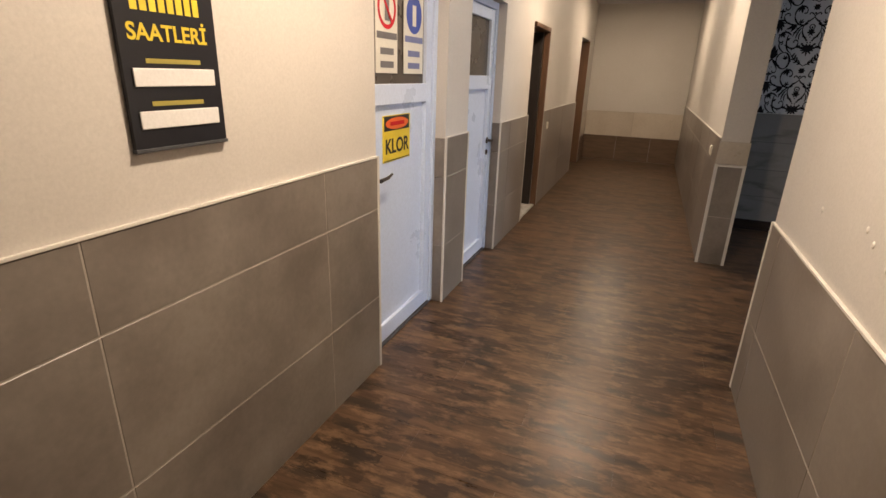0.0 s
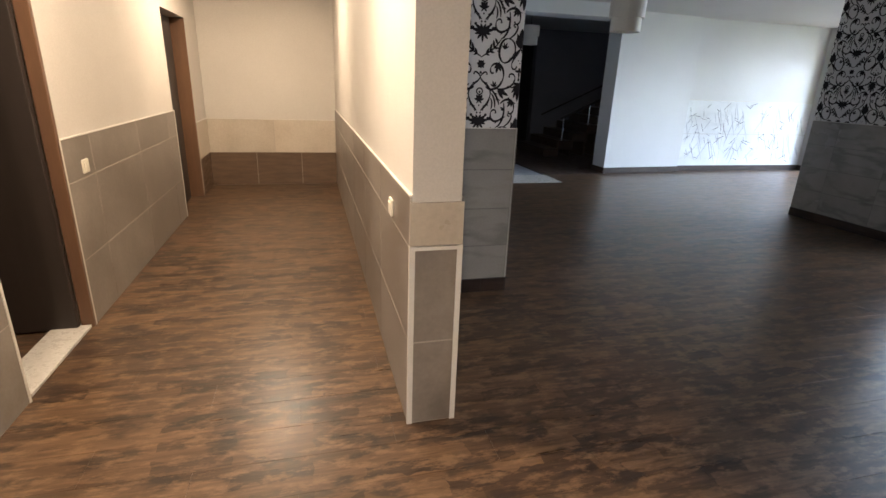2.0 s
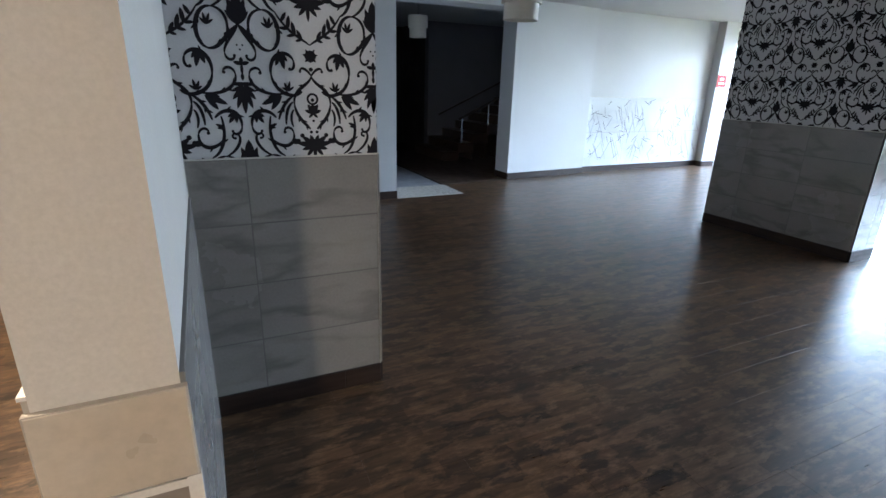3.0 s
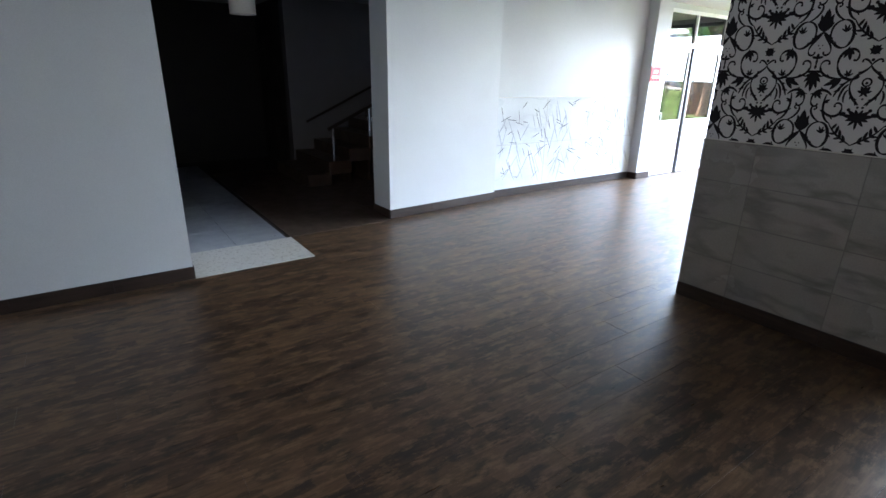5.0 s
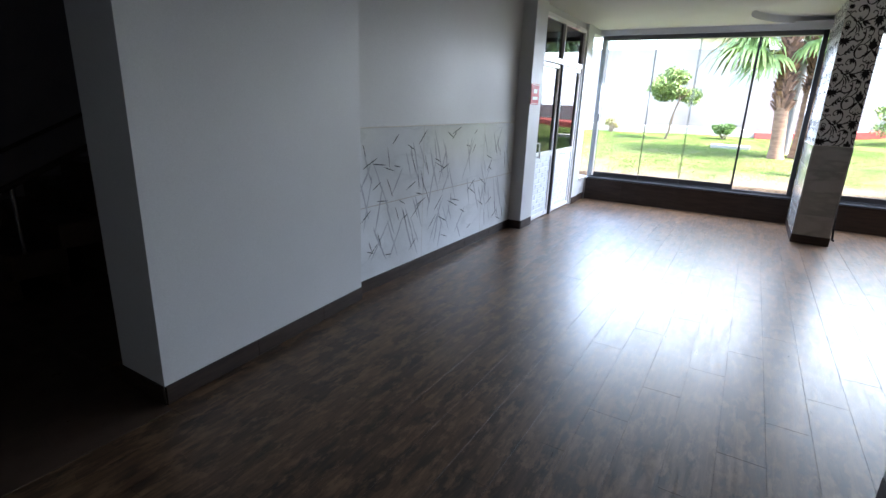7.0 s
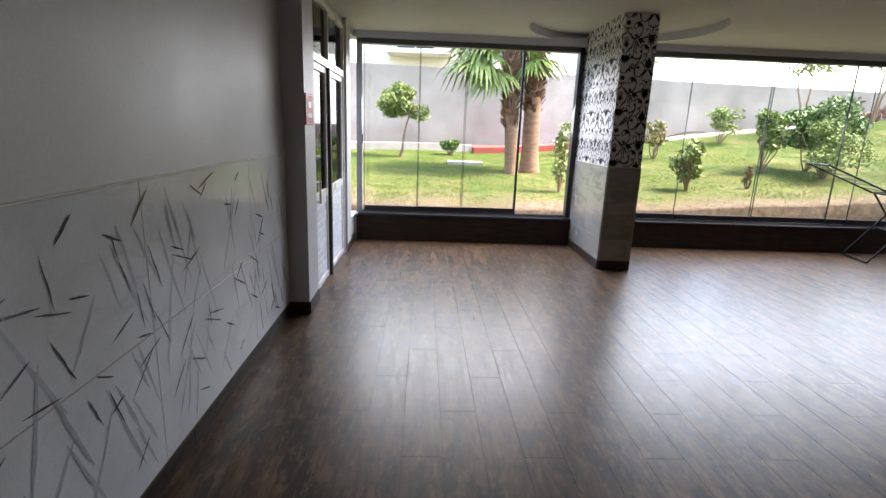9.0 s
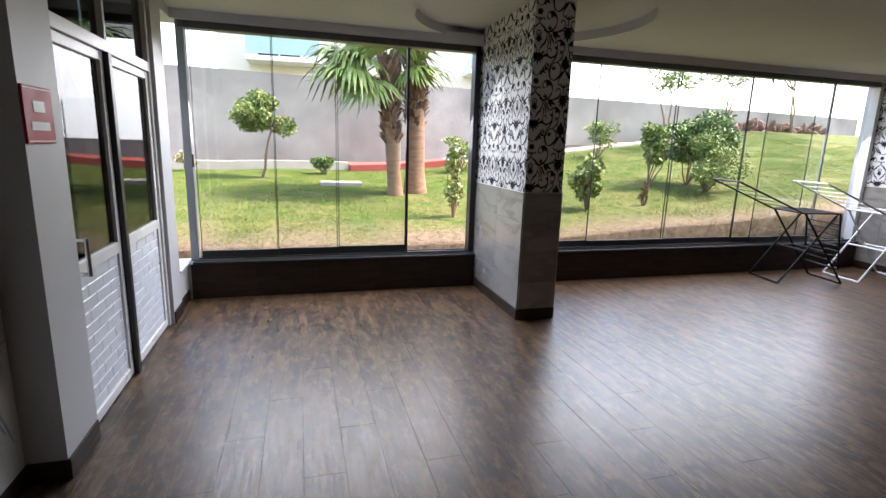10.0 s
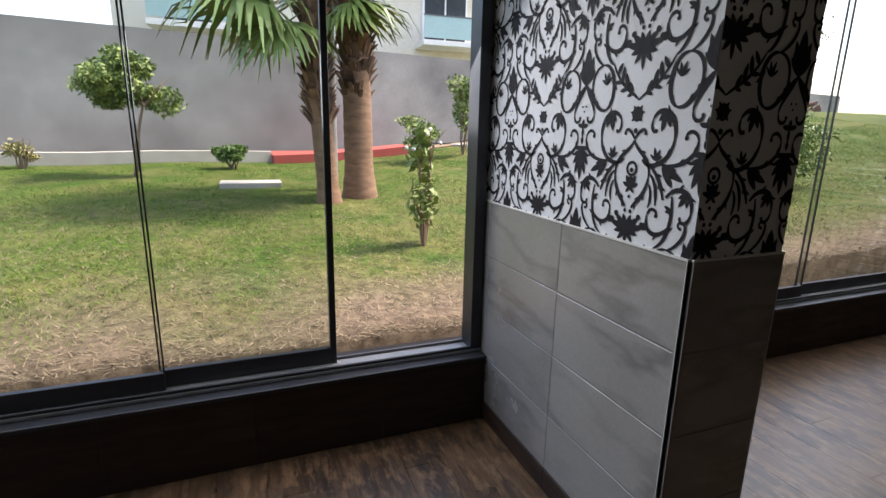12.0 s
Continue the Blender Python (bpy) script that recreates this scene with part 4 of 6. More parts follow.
# daylight of the open sky, let in at the window openings
for s0, s1, pw in ((0.05, 2.9, 0.48), (3.4, 8.85, 1.0)):
    data = bpy.data.lights.new("window_daylight", "AREA")
    data.shape, data.size, data.size_y, data.energy, data.color = "RECTANGLE", s1 - s0, 1.2, DAY * pw, (0.84, 0.92, 1.0)
    data.spread = radians(125)
    ob = new("window_daylight", data)
    ob.matrix_world = EAST @ Matrix.Translation(((s0 + s1) / 2, -0.085, 1.94)) @ Matrix.Rotation(radians(-42), 4, "X")

# ---- wallpapered columns ----
C_TILE = [SK, 0.36, 0.635, 0.91, 1.185]


def column(x0, y0, x1, y1, faces, top, label, shift=0.27, cut=0.6, rows=C_TILE, lift=0.0):
    """A square column with tile to breast height, damask paper above and a dark skirting."""
    col = thing("column", pose(0, 0, 0), label, "column", "wallpapered columns")
    part("core", block((x0, y0, 0), (x1, y1, top)), M["wallpaper"], col, "white wallpaper ground")
    for f in faces:
        corner, u, n, ln = {"s": ((x0, y0, 0), (1, 0, 0), (0, -1, 0), x1 - x0), "n": ((x0, y1, 0), (1, 0, 0), (0, 1, 0), x1 - x0),
                            "w": ((x0, y0, 0), (0, 1, 0), (-1, 0, 0), y1 - y0), "e": ((x1, y0, 0), (0, 1, 0), (1, 0, 0), y1 - y0)}[f]
        cuts = [cut * k for k in range(1, 4)] if f != "s" else [0.225 + cut * k for k in range(0, 3)]
        tiled(col, corner, u, n, ln, rows, cuts, M["col_tile"], t=0.010)
        tiled(col, corner, u, n, ln, [0, SK], [0.6, 1.2], M["skirt"], t=0.014, name="skirting_tile")
        damask_print(col, corner, u, n, ln, rows[-1] + 0.006, top - 0.004, shift, lift)
        uu, nn = Vector(u), Vector(n)
        p, q = Vector(corner) + Vector((0, 0, rows[-1])), Vector(corner) + uu * ln + nn * 0.012 + Vector((0, 0, rows[-1] + 0.006))
        part("edge_trim", block([min(p[i], q[i]) for i in range(3)], [max(p[i], q[i]) for i in range(3)]), M["caulk"], col)
        for k in (0.0, ln - 0.003):
            p, q = Vector(corner) + uu * k + nn * 0.001, Vector(corner) + uu * (k + 0.003) + nn * 0.0112
            p.z, q.z = SK, rows[-1]
            part("corner_trim", block([min(p[i], q[i]) for i in range(3)], [max(p[i], q[i]) for i in range(3)]), M["threshold"], col)
    return col


column(XR + TH + 0.001, 6.298, 1.664, 6.715, "se", H + 0.02, "column with black and white damask wallpaper over grey marble tile, against the partition", 0.51)
column(6.276, 6.446, 6.65, 7.995, "wnse", H + 0.02, "broad free-standing column with black and white damask wallpaper over grey marble tile", 0.3, lift=0.154)
column(11.664, 7.698, 13.03, 8.065, "wns", H + RD, "narrow window column with damask wallpaper over grey marble tile, under the round recess", 0.04)
column(12.0, 1.72, 13.03, 2.10, "wn", H + 0.02, "window column with damask wallpaper over grey marble tile at the end of the glazing", 0.27)


# ---- corridor doors ----
def plastic_door(name, a, b, top, label, glass_bottom, light):
    d = thing(name, pose(0, 0, 0), label, "door", kind="structure")
    x1, x0 = XL - 0.065, XL - 0.115
    f = 0.05
    for y in (a, b - f):
        part("door_frame", block((x0 - 0.02, y, 0.0), (x1, y + f, top), 0.004), M["pvc"], d)
    part("door_frame", block((x0 - 0.02, a + f, top - f), (x1, b - f, top), 0.004), M["pvc"], d)
    part("threshold", block((x0 - 0.03, a, 0.0), (x1, b, 0.016), 0.003), M["alu"], d)
    la, lb = a + f + 0.003, b - f - 0.003
    s = 0.075
    leaf = part("leaf", block((x0, la, 0.02), (x1 - 0.012, la + s, top - f - 0.003), 0.004), M["pvc"], d)
    part("stile", block((x0, lb - s, 0.02), (x1 - 0.012, lb, top - f - 0.003), 0.004), M["pvc"], leaf)
    part("bottom_rail", block((x0, la + s, 0.02), (x1 - 0.012, lb - s, 0.12), 0.004), M["pvc"], leaf)
    part("middle_rail", block((x0, la + s, glass_bottom - 0.10), (x1 - 0.012, lb - s, glass_bottom), 0.004), M["pvc"], leaf)
    part("top_rail", block((x0, la + s, top - f - 0.08), (x1 - 0.012, lb - s, top - f - 0.003), 0.004), M["pvc"], leaf)
    part("panel", block((x0 + 0.008, la + s, 0.12), (x1 - 0.032, lb - s, glass_bottom - 0.10)), M["pvc"], leaf)
    for y in (la + s, lb - s - 0.012):
        part("bead", block((x1 - 0.034, y, 0.12), (x1 - 0.020, y + 0.012, glass_bottom - 0.10), 0.003), M["pvc"], leaf)
    part("pane", block((x0 + 0.014, la + s, glass_bottom), (x1 - 0.034, lb - s, top - f - 0.08)), M["smoked"], leaf, "dark pane")
    hy = la + 0.055 if light else lb - 0.045
    hd = 1 if light else -1
    h = part("handle", rod(bmesh.new(), (x1 - 0.014, hy, 0.96), (x1 + 0.035, hy, 0.96), 0.010, sides=12), M["bronze"], d, "dark lever handle")
    part("lever", rod(rod(bmesh.new(), (x1 + 0.032, hy, 0.962), (x1 + 0.034, hy + hd * 0.07, 0.966), 0.010, 0.009, 10),
                      (x1 + 0.034, hy + hd * 0.068, 0.966), (x1 + 0.028, hy + hd * 0.125, 0.975), 0.009, 0.006, 10), M["bronze"], h)
    part("rosette", rod(bmesh.new(), (x1 - 0.013, hy, 0.96), (x1 - 0.005, hy, 0.96), 0.025, sides=20), M["bronze"], h)
    part("keyhole_plate", rod(bmesh.new(), (x1 - 0.013, hy, 0.865), (x1 - 0.006, hy, 0.865), 0.022, sides=20), M["bronze"], d)
    return d


plastic_door("door_1", 2.376, 3.234, 1.975, "closed white plastic door with notices on its dark pane", 1.41, True)
plastic_door("door_2", 3.63, 4.443, 1.985, "closed white plastic door with a dark upper pane", 1.46, False)
d3 = thing("door_3", pose(0, 0, 0), "open doorway with a brown wooden frame and an unlit room behind", "door", kind="structure")
part("door_frame", block((XL - 0.10, 5.42, 0), (XL - 0.004, 5.45, 1.955), 0.004), M["brown_wood"], d3)
part("door_frame", block((XL - 0.055, 6.18, 0), (XL + 0.012, 6.215, 1.955), 0.004), M["brown_wood"], d3)
part("door_frame", block((XL - 0.10, 5.46, 1.915), (XL + 0.018, 6.176, 1.955), 0.004), M["brown_wood"], d3)
part("door_leaf", block((XL - 0.86, 6.14, 0.01), (XL - 0.058, 6.178, 1.91), 0.004), M["dark_door"], d3, "dark leaf swung inward")
part("threshold", block((XL - 0.2, 5.46, 0.001), (XL, 6.176, 0.02), 0.004), M["threshold"], d3)
d4 = thing("door_4", pose(0, 0, 0), "doorway with a brown frame, a dark leaf put in for the unlit room", "door", kind="structure")
# dark leaf set across the opening stands for the unlit room behind
part("door_leaf", block((XL - 0.16, 8.78, 0.01), (XL - 0.12, 9.64, 2.03), 0.004), M["dark_door"], d4)
part("door_frame", block((XL - 0.2, 9.755, 0.0), (XL + 0.004, 9.778, 2.045), 0.003), M["brown_wood"], d4)
part("door_frame", block((XL - 0.17, 8.772, 0.0), (XL - 0.06, 8.81, 2.045), 0.004), M["brown_wood"], d4)

# ---- notices ----
board = thing("notice_board", pose(XL, 1.20, 1.272), "black notice board with yellow heading and two blank white cards", "notice board")
part("panel", block((0.001, 0, 0), (0.014, 0.285, 0.42), 0.002), M["board"], board)
part("bottom_edge", block((0.001, -0.001, -0.008), (0.018, 0.286, 0.001), 0.001), M["alu"], board, "grey metal lip")
for z in (0.047, 0.145):
    part("card", block((0.0145, 0.022, z), (0.019, 0.262, z + 0.042), 0.002), M["paper"], board, "blank white card")
for z, w in ((0.100, 0.155), (0.198, 0.16)):
    part("small_line", block((0.0142, 0.062, z), (0.0150, 0.062 + w, z + 0.011)), M["dull_yellow"], board, "dull yellow line of print")
words("heading", "SAATLER\u0130", 0.052, Matrix(((0, 0, 1, 0.0148), (1, 0, 0, 0.138), (0, 1, 0, 0.265), (0, 0, 0, 1))), M["yellow"], board, "yellow heading")
for k in range(8):
    part("heading_bar", block((0.0142, 0.042 + 0.025 * k, 0.313), (0.015, 0.060 + 0.025 * k, 0.353)), M["yellow"], board)

DX = XL - 0.065 - 0.034
chlor = thing("warning_sign", pose(DX, 2.617, 1.022), "yellow warning sign with black and orange header on door", "sign")
part("plate", block((0.001, 0, 0), (0.006, 0.31, 0.235), 0.001), M["yellow"], chlor)
part("header", block((0.0062, 0.012, 0.158), (0.0070, 0.298, 0.228)), M["black_print"], chlor)
bm = bmesh.new()
bmesh.ops.create_cone(bm, cap_ends=True, segments=32, radius1=0.03, radius2=0.03, depth=0.001,
                      matrix=Matrix.Translation((0.0076, 0.155, 0.193)) @ Matrix.Diagonal((1, 4.3, 1, 1)) @ Matrix.Rotation(radians(90), 4, "Y"))
part("oval", bm, M["orange"], chlor, "orange oval")
part("header_line", block((0.0083, 0.075, 0.183), (0.0088, 0.235, 0.203)), M["red"], chlor)
words("lettering", "KLOR", 0.105, Matrix(((0, 0, 1, 0.0072), (1, 0, 0, 0.155), (0, 1, 0, 0.075), (0, 0, 0, 1))), M["black_print"], chlor, "black lettering")
for border in ((0.004, 0.004, 0.306, 0.008), (0.004, 0.227, 0.306, 0.231)):
    part("border", block((0.0062, border[0], border[1]), (0.0067, border[2], border[3])), M["black_print"], chlor)


def poster(y0, w, ring, inner, line, label):
    p = thing("safety_poster", pose(DX + 0.004, y0, 1.46), label, "sign", "safety posters on the door")
    part("card", block((0.001, 0, 0), (0.005, w, 0.42), 0.001), M["cream_paper"], p)
    c = (w / 2, 0.29)
    bm = bmesh.new()
    n = 40
    if inner:
        drum_m = Matrix.Translation((0.006, c[0], c[1])) @ Matrix.Rotation(radians(90), 4, "Y")
        bmesh.ops.create_cone(bm, cap_ends=True, segments=n, radius1=0.092, radius2=0.092, depth=0.001, matrix=drum_m)
    else:
        for r0, r1 in ((0.072, 0.092),):
            for i in range(n):
                a, b = 2 * math.pi * i / n, 2 * math.pi * (i + 1) / n
                bm.faces.new([bm.verts.new((0.0062, c[0] + r * math.cos(t), c[1] + r * math.sin(t))) for r, t in ((r0, a), (r1, a), (r1, b), (r0, b))])
    part("ring", bm, M[ring], p)
    part("symbol", block((0.0066, c[0] - 0.022, c[1] - 0.055), (0.0072, c[0] + 0.022, c[1] + 0.045), 0.0002), M["cream_paper" if inner else "grey_print"], p, "plain figure symbol")
    if not inner:
        bm = block((0.0074, -0.008, -0.085), (0.008, 0.008, 0.085))
        bmesh.ops.transform(bm, matrix=Matrix.Translation((0, c[0], c[1])) @ Matrix.Rotation(radians(40), 4, "X"), verts=bm.verts[:])
        part("slash_bar", bm, M[ring], p)
    for z, ww in ((0.155, 0.92), (0.085, 0.62), (0.025, 0.62)):
        part("text_bar", block((0.0056, w / 2 - w * ww / 2, z), (0.0062, w / 2 + w * ww / 2, z + 0.03)), M[line], p)
    return p


poster(2.550, 0.220, "red", False, "grey_print", "cream prohibition notice with a red ring and dark lines of print")
poster(2.845, 0.235, "blue", True, "blue_print", "cream instruction notice with a blue disc and lines of print")


def switch(x, y, z, n, label):
    s = thing("light_switch", pose(x, y, z), label, "switch", "wall switches")
    a, b = (0.0, 0.012) if n > 0 else (-0.012, 0.0)
    part("plate", block((a, -0.04, -0.04), (b, 0.04, 0.04), 0.003), M["switch"], s)
    a, b = (0.012, 0.017) if n > 0 else (-0.017, -0.012)
    part("rocker", block((a, -0.022, -0.026), (b, 0.022, 0.026), 0.002), M["switch"], s)


switch(XR - 0.009, 5.36, 0.90, -1, "ivory light switch on the tiled partition")
switch(XL + 0.009, 6.47, 0.92, 1, "ivory light switch on the tiled corridor wall")

for y, z in ((2.00, 1.10), (1.94, 1.075), (1.83, 1.045), (2.39, 1.066)):
    plug = thing("wall_plug", pose(XN, y, z), "small filled plug standing proud of the plaster wall", "wall plug", "plugs in the corridor wall")
    bm = bmesh.new()
    bmesh.ops.create_icosphere(bm, subdivisions=2, radius=0.009, matrix=Matrix.Diagonal((0.5, 1, 1.2, 1)))
    part("filler", bm, M["caulk"], plug, smooth=True)

# ---- lamps ----
def ceiling_lamp(x, y, power):
    lamp = thing("ceiling_lamp", pose(x, y, H), "round white ceiling lamp with a warm lens", "ceiling lamp", "corridor ceiling lamps")
    part("rim", drum(bmesh.new(), (0, 0), 0.13, -0.045, 0.0), M["white_alu"], lamp)
    part("lens", drum(bmesh.new(), (0, 0), 0.11, -0.055, -0.044), M["lens"], lamp, "glowing lens")
    data = bpy.data.lights.new("lamp_light", "AREA")
    data.shape, data.size, data.energy, data.color = "DISK", 0.22, power, (1.0, 0.76, 0.49)
    ob = new("lamp_light", data)
    ob.parent = lamp
    ob.matrix_basis = Matrix.Translation((0, 0, -0.06))


for y, pw in ((1.75, LAMP * 1.1), (5.4, LAMP * 0.52), (8.6, LAMP * 0.30)):
    ceiling_lamp(-0.17, y, pw)


def pendant(x, y, z, r, label):
    p = thing("pendant_lamp", pose(x, y, z), label, "pendant lamp", "drum pendant lamps")
    bm = bmesh.new()
    for r0, za, zb in ((r, 0.15, 0.33), (r * 0.86, 0.0, 0.15)):
        n = 36
        for i in range(n):
            a, b = 2 * math.pi * i / n, 2 * math.pi * (i + 1) / n
            for rr, flip in ((r0, 1), (r0 - 0.006, -1)):
                q = [(rr * math.cos(a), rr * math.sin(a), za), (rr * math.cos(b), rr * math.sin(b), za), (rr * math.cos(b), rr * math.sin(b), zb), (rr * math.cos(a), rr * math.sin(a), zb)]
                bm.faces.new([bm.verts.new(v) for v in q[::flip]])
            for zz in (za, zb):
                bm.faces.new([bm.verts.new((rr * math.cos(t), rr * math.sin(t), zz)) for rr, t in ((r0, a), (r0, b), (r0 - 0.006, b), (r0 - 0.006, a))])
    bmesh.ops.remove_doubles(bm, verts=bm.verts[:], dist=0.0004)
    part("shade", bm, M["shade"], p, "two-tier white fabric drum")
    part("stem", rod(bmesh.new(), (0, 0, 0.2), (0, 0, H - z), 0.008, sides=10), M["chrome"], p)
    part("canopy", drum(bmesh.new(), (0, 0), 0.05, H - z - 0.025, H - z, 20), M["white_alu"], p)


pendant(3.95, 8.70, 2.10, 0.20, "two-tier white drum pendant lamp, unlit, in the hall")
pendant(4.33, 12.3, 2.17, 0.16, "small white drum pendant lamp, unlit, in the stair recess")

# ---- stair recess ----
thr = thing("threshold_slab", pose(0, 0, 0), "pale granite slab let into the floor before the stair recess", "floor slab", kind="structure")
part("slab", block((3.226, 10.275, -0.01), (4.218, 10.935, 0.004), 0.001), M["threshold"], thr)
rec = thing("floor_recess", pose(0, 0, 0), "blue-grey floor tiles leading into the unlit recess", "floor", kind="structure")
for i in range(2):
    for j in range(8):
        tile(rec, (3.22 + 0.478 * i, 10.94 + 0.6 * j, -0.006), (1, 0, 0), (0, 0, 1), 0.474, 0.596, 0.009, M["grey_tile"], "floor_tile", v=(0, 1, 0))
well = thing("floor_stairwell", pose(0, 0, 0), "dark stone floor before the staircase", "floor", kind="structure")
part("slab", block((4.222, 10.948, -0.006), (5.398, 14.59, 0.004), 0.001), M["stair"], well)
part("slab", block((5.402, 11.66, -0.006), (8.19, 14.59, 0.004), 0.001), M["stair"], well)
stairs = thing("staircase", pose(0, 0, 0), "brown stone staircase with dark handrail on metal posts", "staircase")
for k in range(9):
    x = 5.22 + 0.33 * k
    part("step", block((x, 13.12, 0.0 if k == 0 else 0.17 * k - 0.02), (x + 0.36, 14.58, 0.17 + 0.17 * k), 0.008), M["stair"], stairs)
    part("stringer", block((x + 0.33, 13.16, 0), (x + 0.36, 14.58, 0.16 + 0.17 * k)), M["stair"], stairs)
rail = part("handrail", rod(bmesh.new(), (5.60, 13.2, 0.80), (7.6, 13.2, 1.72), 0.026, sides=12), M["dark_door"], stairs, "dark wooden handrail")
for x in (5.67, 6.27, 6.95):
    z = 0.17 + 0.17 * int((x - 5.22) / 0.33)
    part("post", rod(bmesh.new(), (x, 13.2, z), (x, 13.2, 0.80 + (x - 5.60) * 0.46), 0.019, sides=12), M["chrome"], rail, "shiny metal post")
rail2 = part("second_handrail", rod(bmesh.new(), (5.75, 14.5, 0.80), (7.6, 14.5, 1.65), 0.02, sides=12), M["dark_door"], stairs)

# ---- glazed door beside the window ----
gd = thing("door_5", pose(0, 0, 0), "white metal glazed double door with relief panels below and fanlights above", "door", kind="structure")
DY = 11.10


def gbar(a, b, mat="white_alu", name="door_frame", parent=None):
    return part(name, block((a[0], DY + a[1], a[2]), (b[0], DY + b[1], b[2]), 0.004), M[mat], parent or gd)


gbar((10.402, -0.03, 0), (10.45, 0.05, 2.618))
gbar((12.10, -0.03, 0), (12.148, 0.05, 2.618))
gbar((10.45, -0.03, 2.565), (12.10, 0.05, 2.618))
gbar((10.45, -0.03, 2.06), (12.10, 0.05, 2.13), name="transom")
gbar((11.17, -0.045, 0), (11.225, 0.05, 2.06), "dark_alu", "dark_stile")
gbar((11.18, -0.03, 2.13), (11.215, 0.05, 2.565))
for a, b in ((10.45, 11.18), (11.215, 12.10)):
    part("fanlight", block((a, DY + 0.005, 2.13), (b, DY + 0.012, 2.565)), M["door_glass"], gd)
for a, b, nm in ((10.455, 11.165, "leaf"), (11.23, 12.098, "side_leaf")):
    leaf = gbar((a, -0.015, 0.012), (a + 0.055, 0.03, 2.055), name=nm)
    gbar((b - 0.055, -0.015, 0.012), (b, 0.03, 2.055), name="stile", parent=leaf)
    gbar((a + 0.055, -0.015, 2.0), (b - 0.055, 0.03, 2.055), name="top_rail", parent=leaf)
    gbar((a + 0.055, -0.015, 0.85), (b - 0.055, 0.03, 0.92), name="middle_rail", parent=leaf)
    gbar((a + 0.055, -0.015, 0.012), (b - 0.055, 0.03, 0.07), name="bottom_rail", parent=leaf)
    part("pane", block((a + 0.055, DY + 0.005, 0.92), (b - 0.055, DY + 0.012, 2.0)), M["door_glass"], leaf)
    part("panel", block((a + 0.055, DY + 0.006, 0.07), (b - 0.055, DY + 0.016, 0.85)), M["brick_panel"], leaf)
    n = 11
    for k in range(n):
        z0 = 0.07 + (0.78 / n) * k
        wv = (b - a - 0.11)
        off = 0.11 if k % 2 else 0.0
        xs = [0.0] + [x for x in (off + 0.22 * q for q in range(0, 6)) if 0.02 < x < wv - 0.02] + [wv]
        for p, q in zip(xs, xs[1:]):
            tile(leaf, (a + 0.055 + p + 0.003, DY + 0.006, z0 + 0.003), (1, 0, 0), (0, -1, 0), q - p - 0.006, 0.78 / n - 0.006, 0.009, M["brick_panel"], "relief_block")
gh = part("handle", rod(bmesh.new(), (10.485, DY - 0.07, 0.86), (10.485, DY - 0.07, 1.06), 0.011, sides=12), M["chrome"], gd, "curved metal pull handle")
for z in (0.87, 1.05):
    part("bracket", rod(bmesh.new(), (10.485, DY - 0.07, z), (10.485, DY - 0.012, z), 0.010, sides=10), M["chrome"], gh)
# added box behind the glass, keeps sky light out and the panes dark
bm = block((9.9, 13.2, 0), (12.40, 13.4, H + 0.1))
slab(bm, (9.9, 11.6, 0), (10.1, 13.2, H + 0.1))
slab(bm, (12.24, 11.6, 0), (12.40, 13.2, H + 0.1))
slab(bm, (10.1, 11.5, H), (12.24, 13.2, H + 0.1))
structure("wall_porch", bm, M["dim_paint"], "added dark box behind the glazed door that keeps sky light out")

red = thing("red_wall_sign", pose(10.041, 11.043, 1.53), "red sign with white lines of print on the white pier", "sign")
part("plate", block((0, -0.012, 0), (0.25, -0.002, 0.235), 0.002), M["red"], red)
part("text_bar", block((0.075, -0.0135, 0.13), (0.175, -0.0122, 0.175)), M["paper"], red, "white block of print")
part("text_bar", block((0.045, -0.0135, 0.055), (0.205, -0.0122, 0.09)), M["paper"], red, "white block of print")
for z in (0.008, 0.222):
    part("border", block((0.008, -0.0133, z), (0.242, -0.0122, z + 0.005)), M["paper"], red)


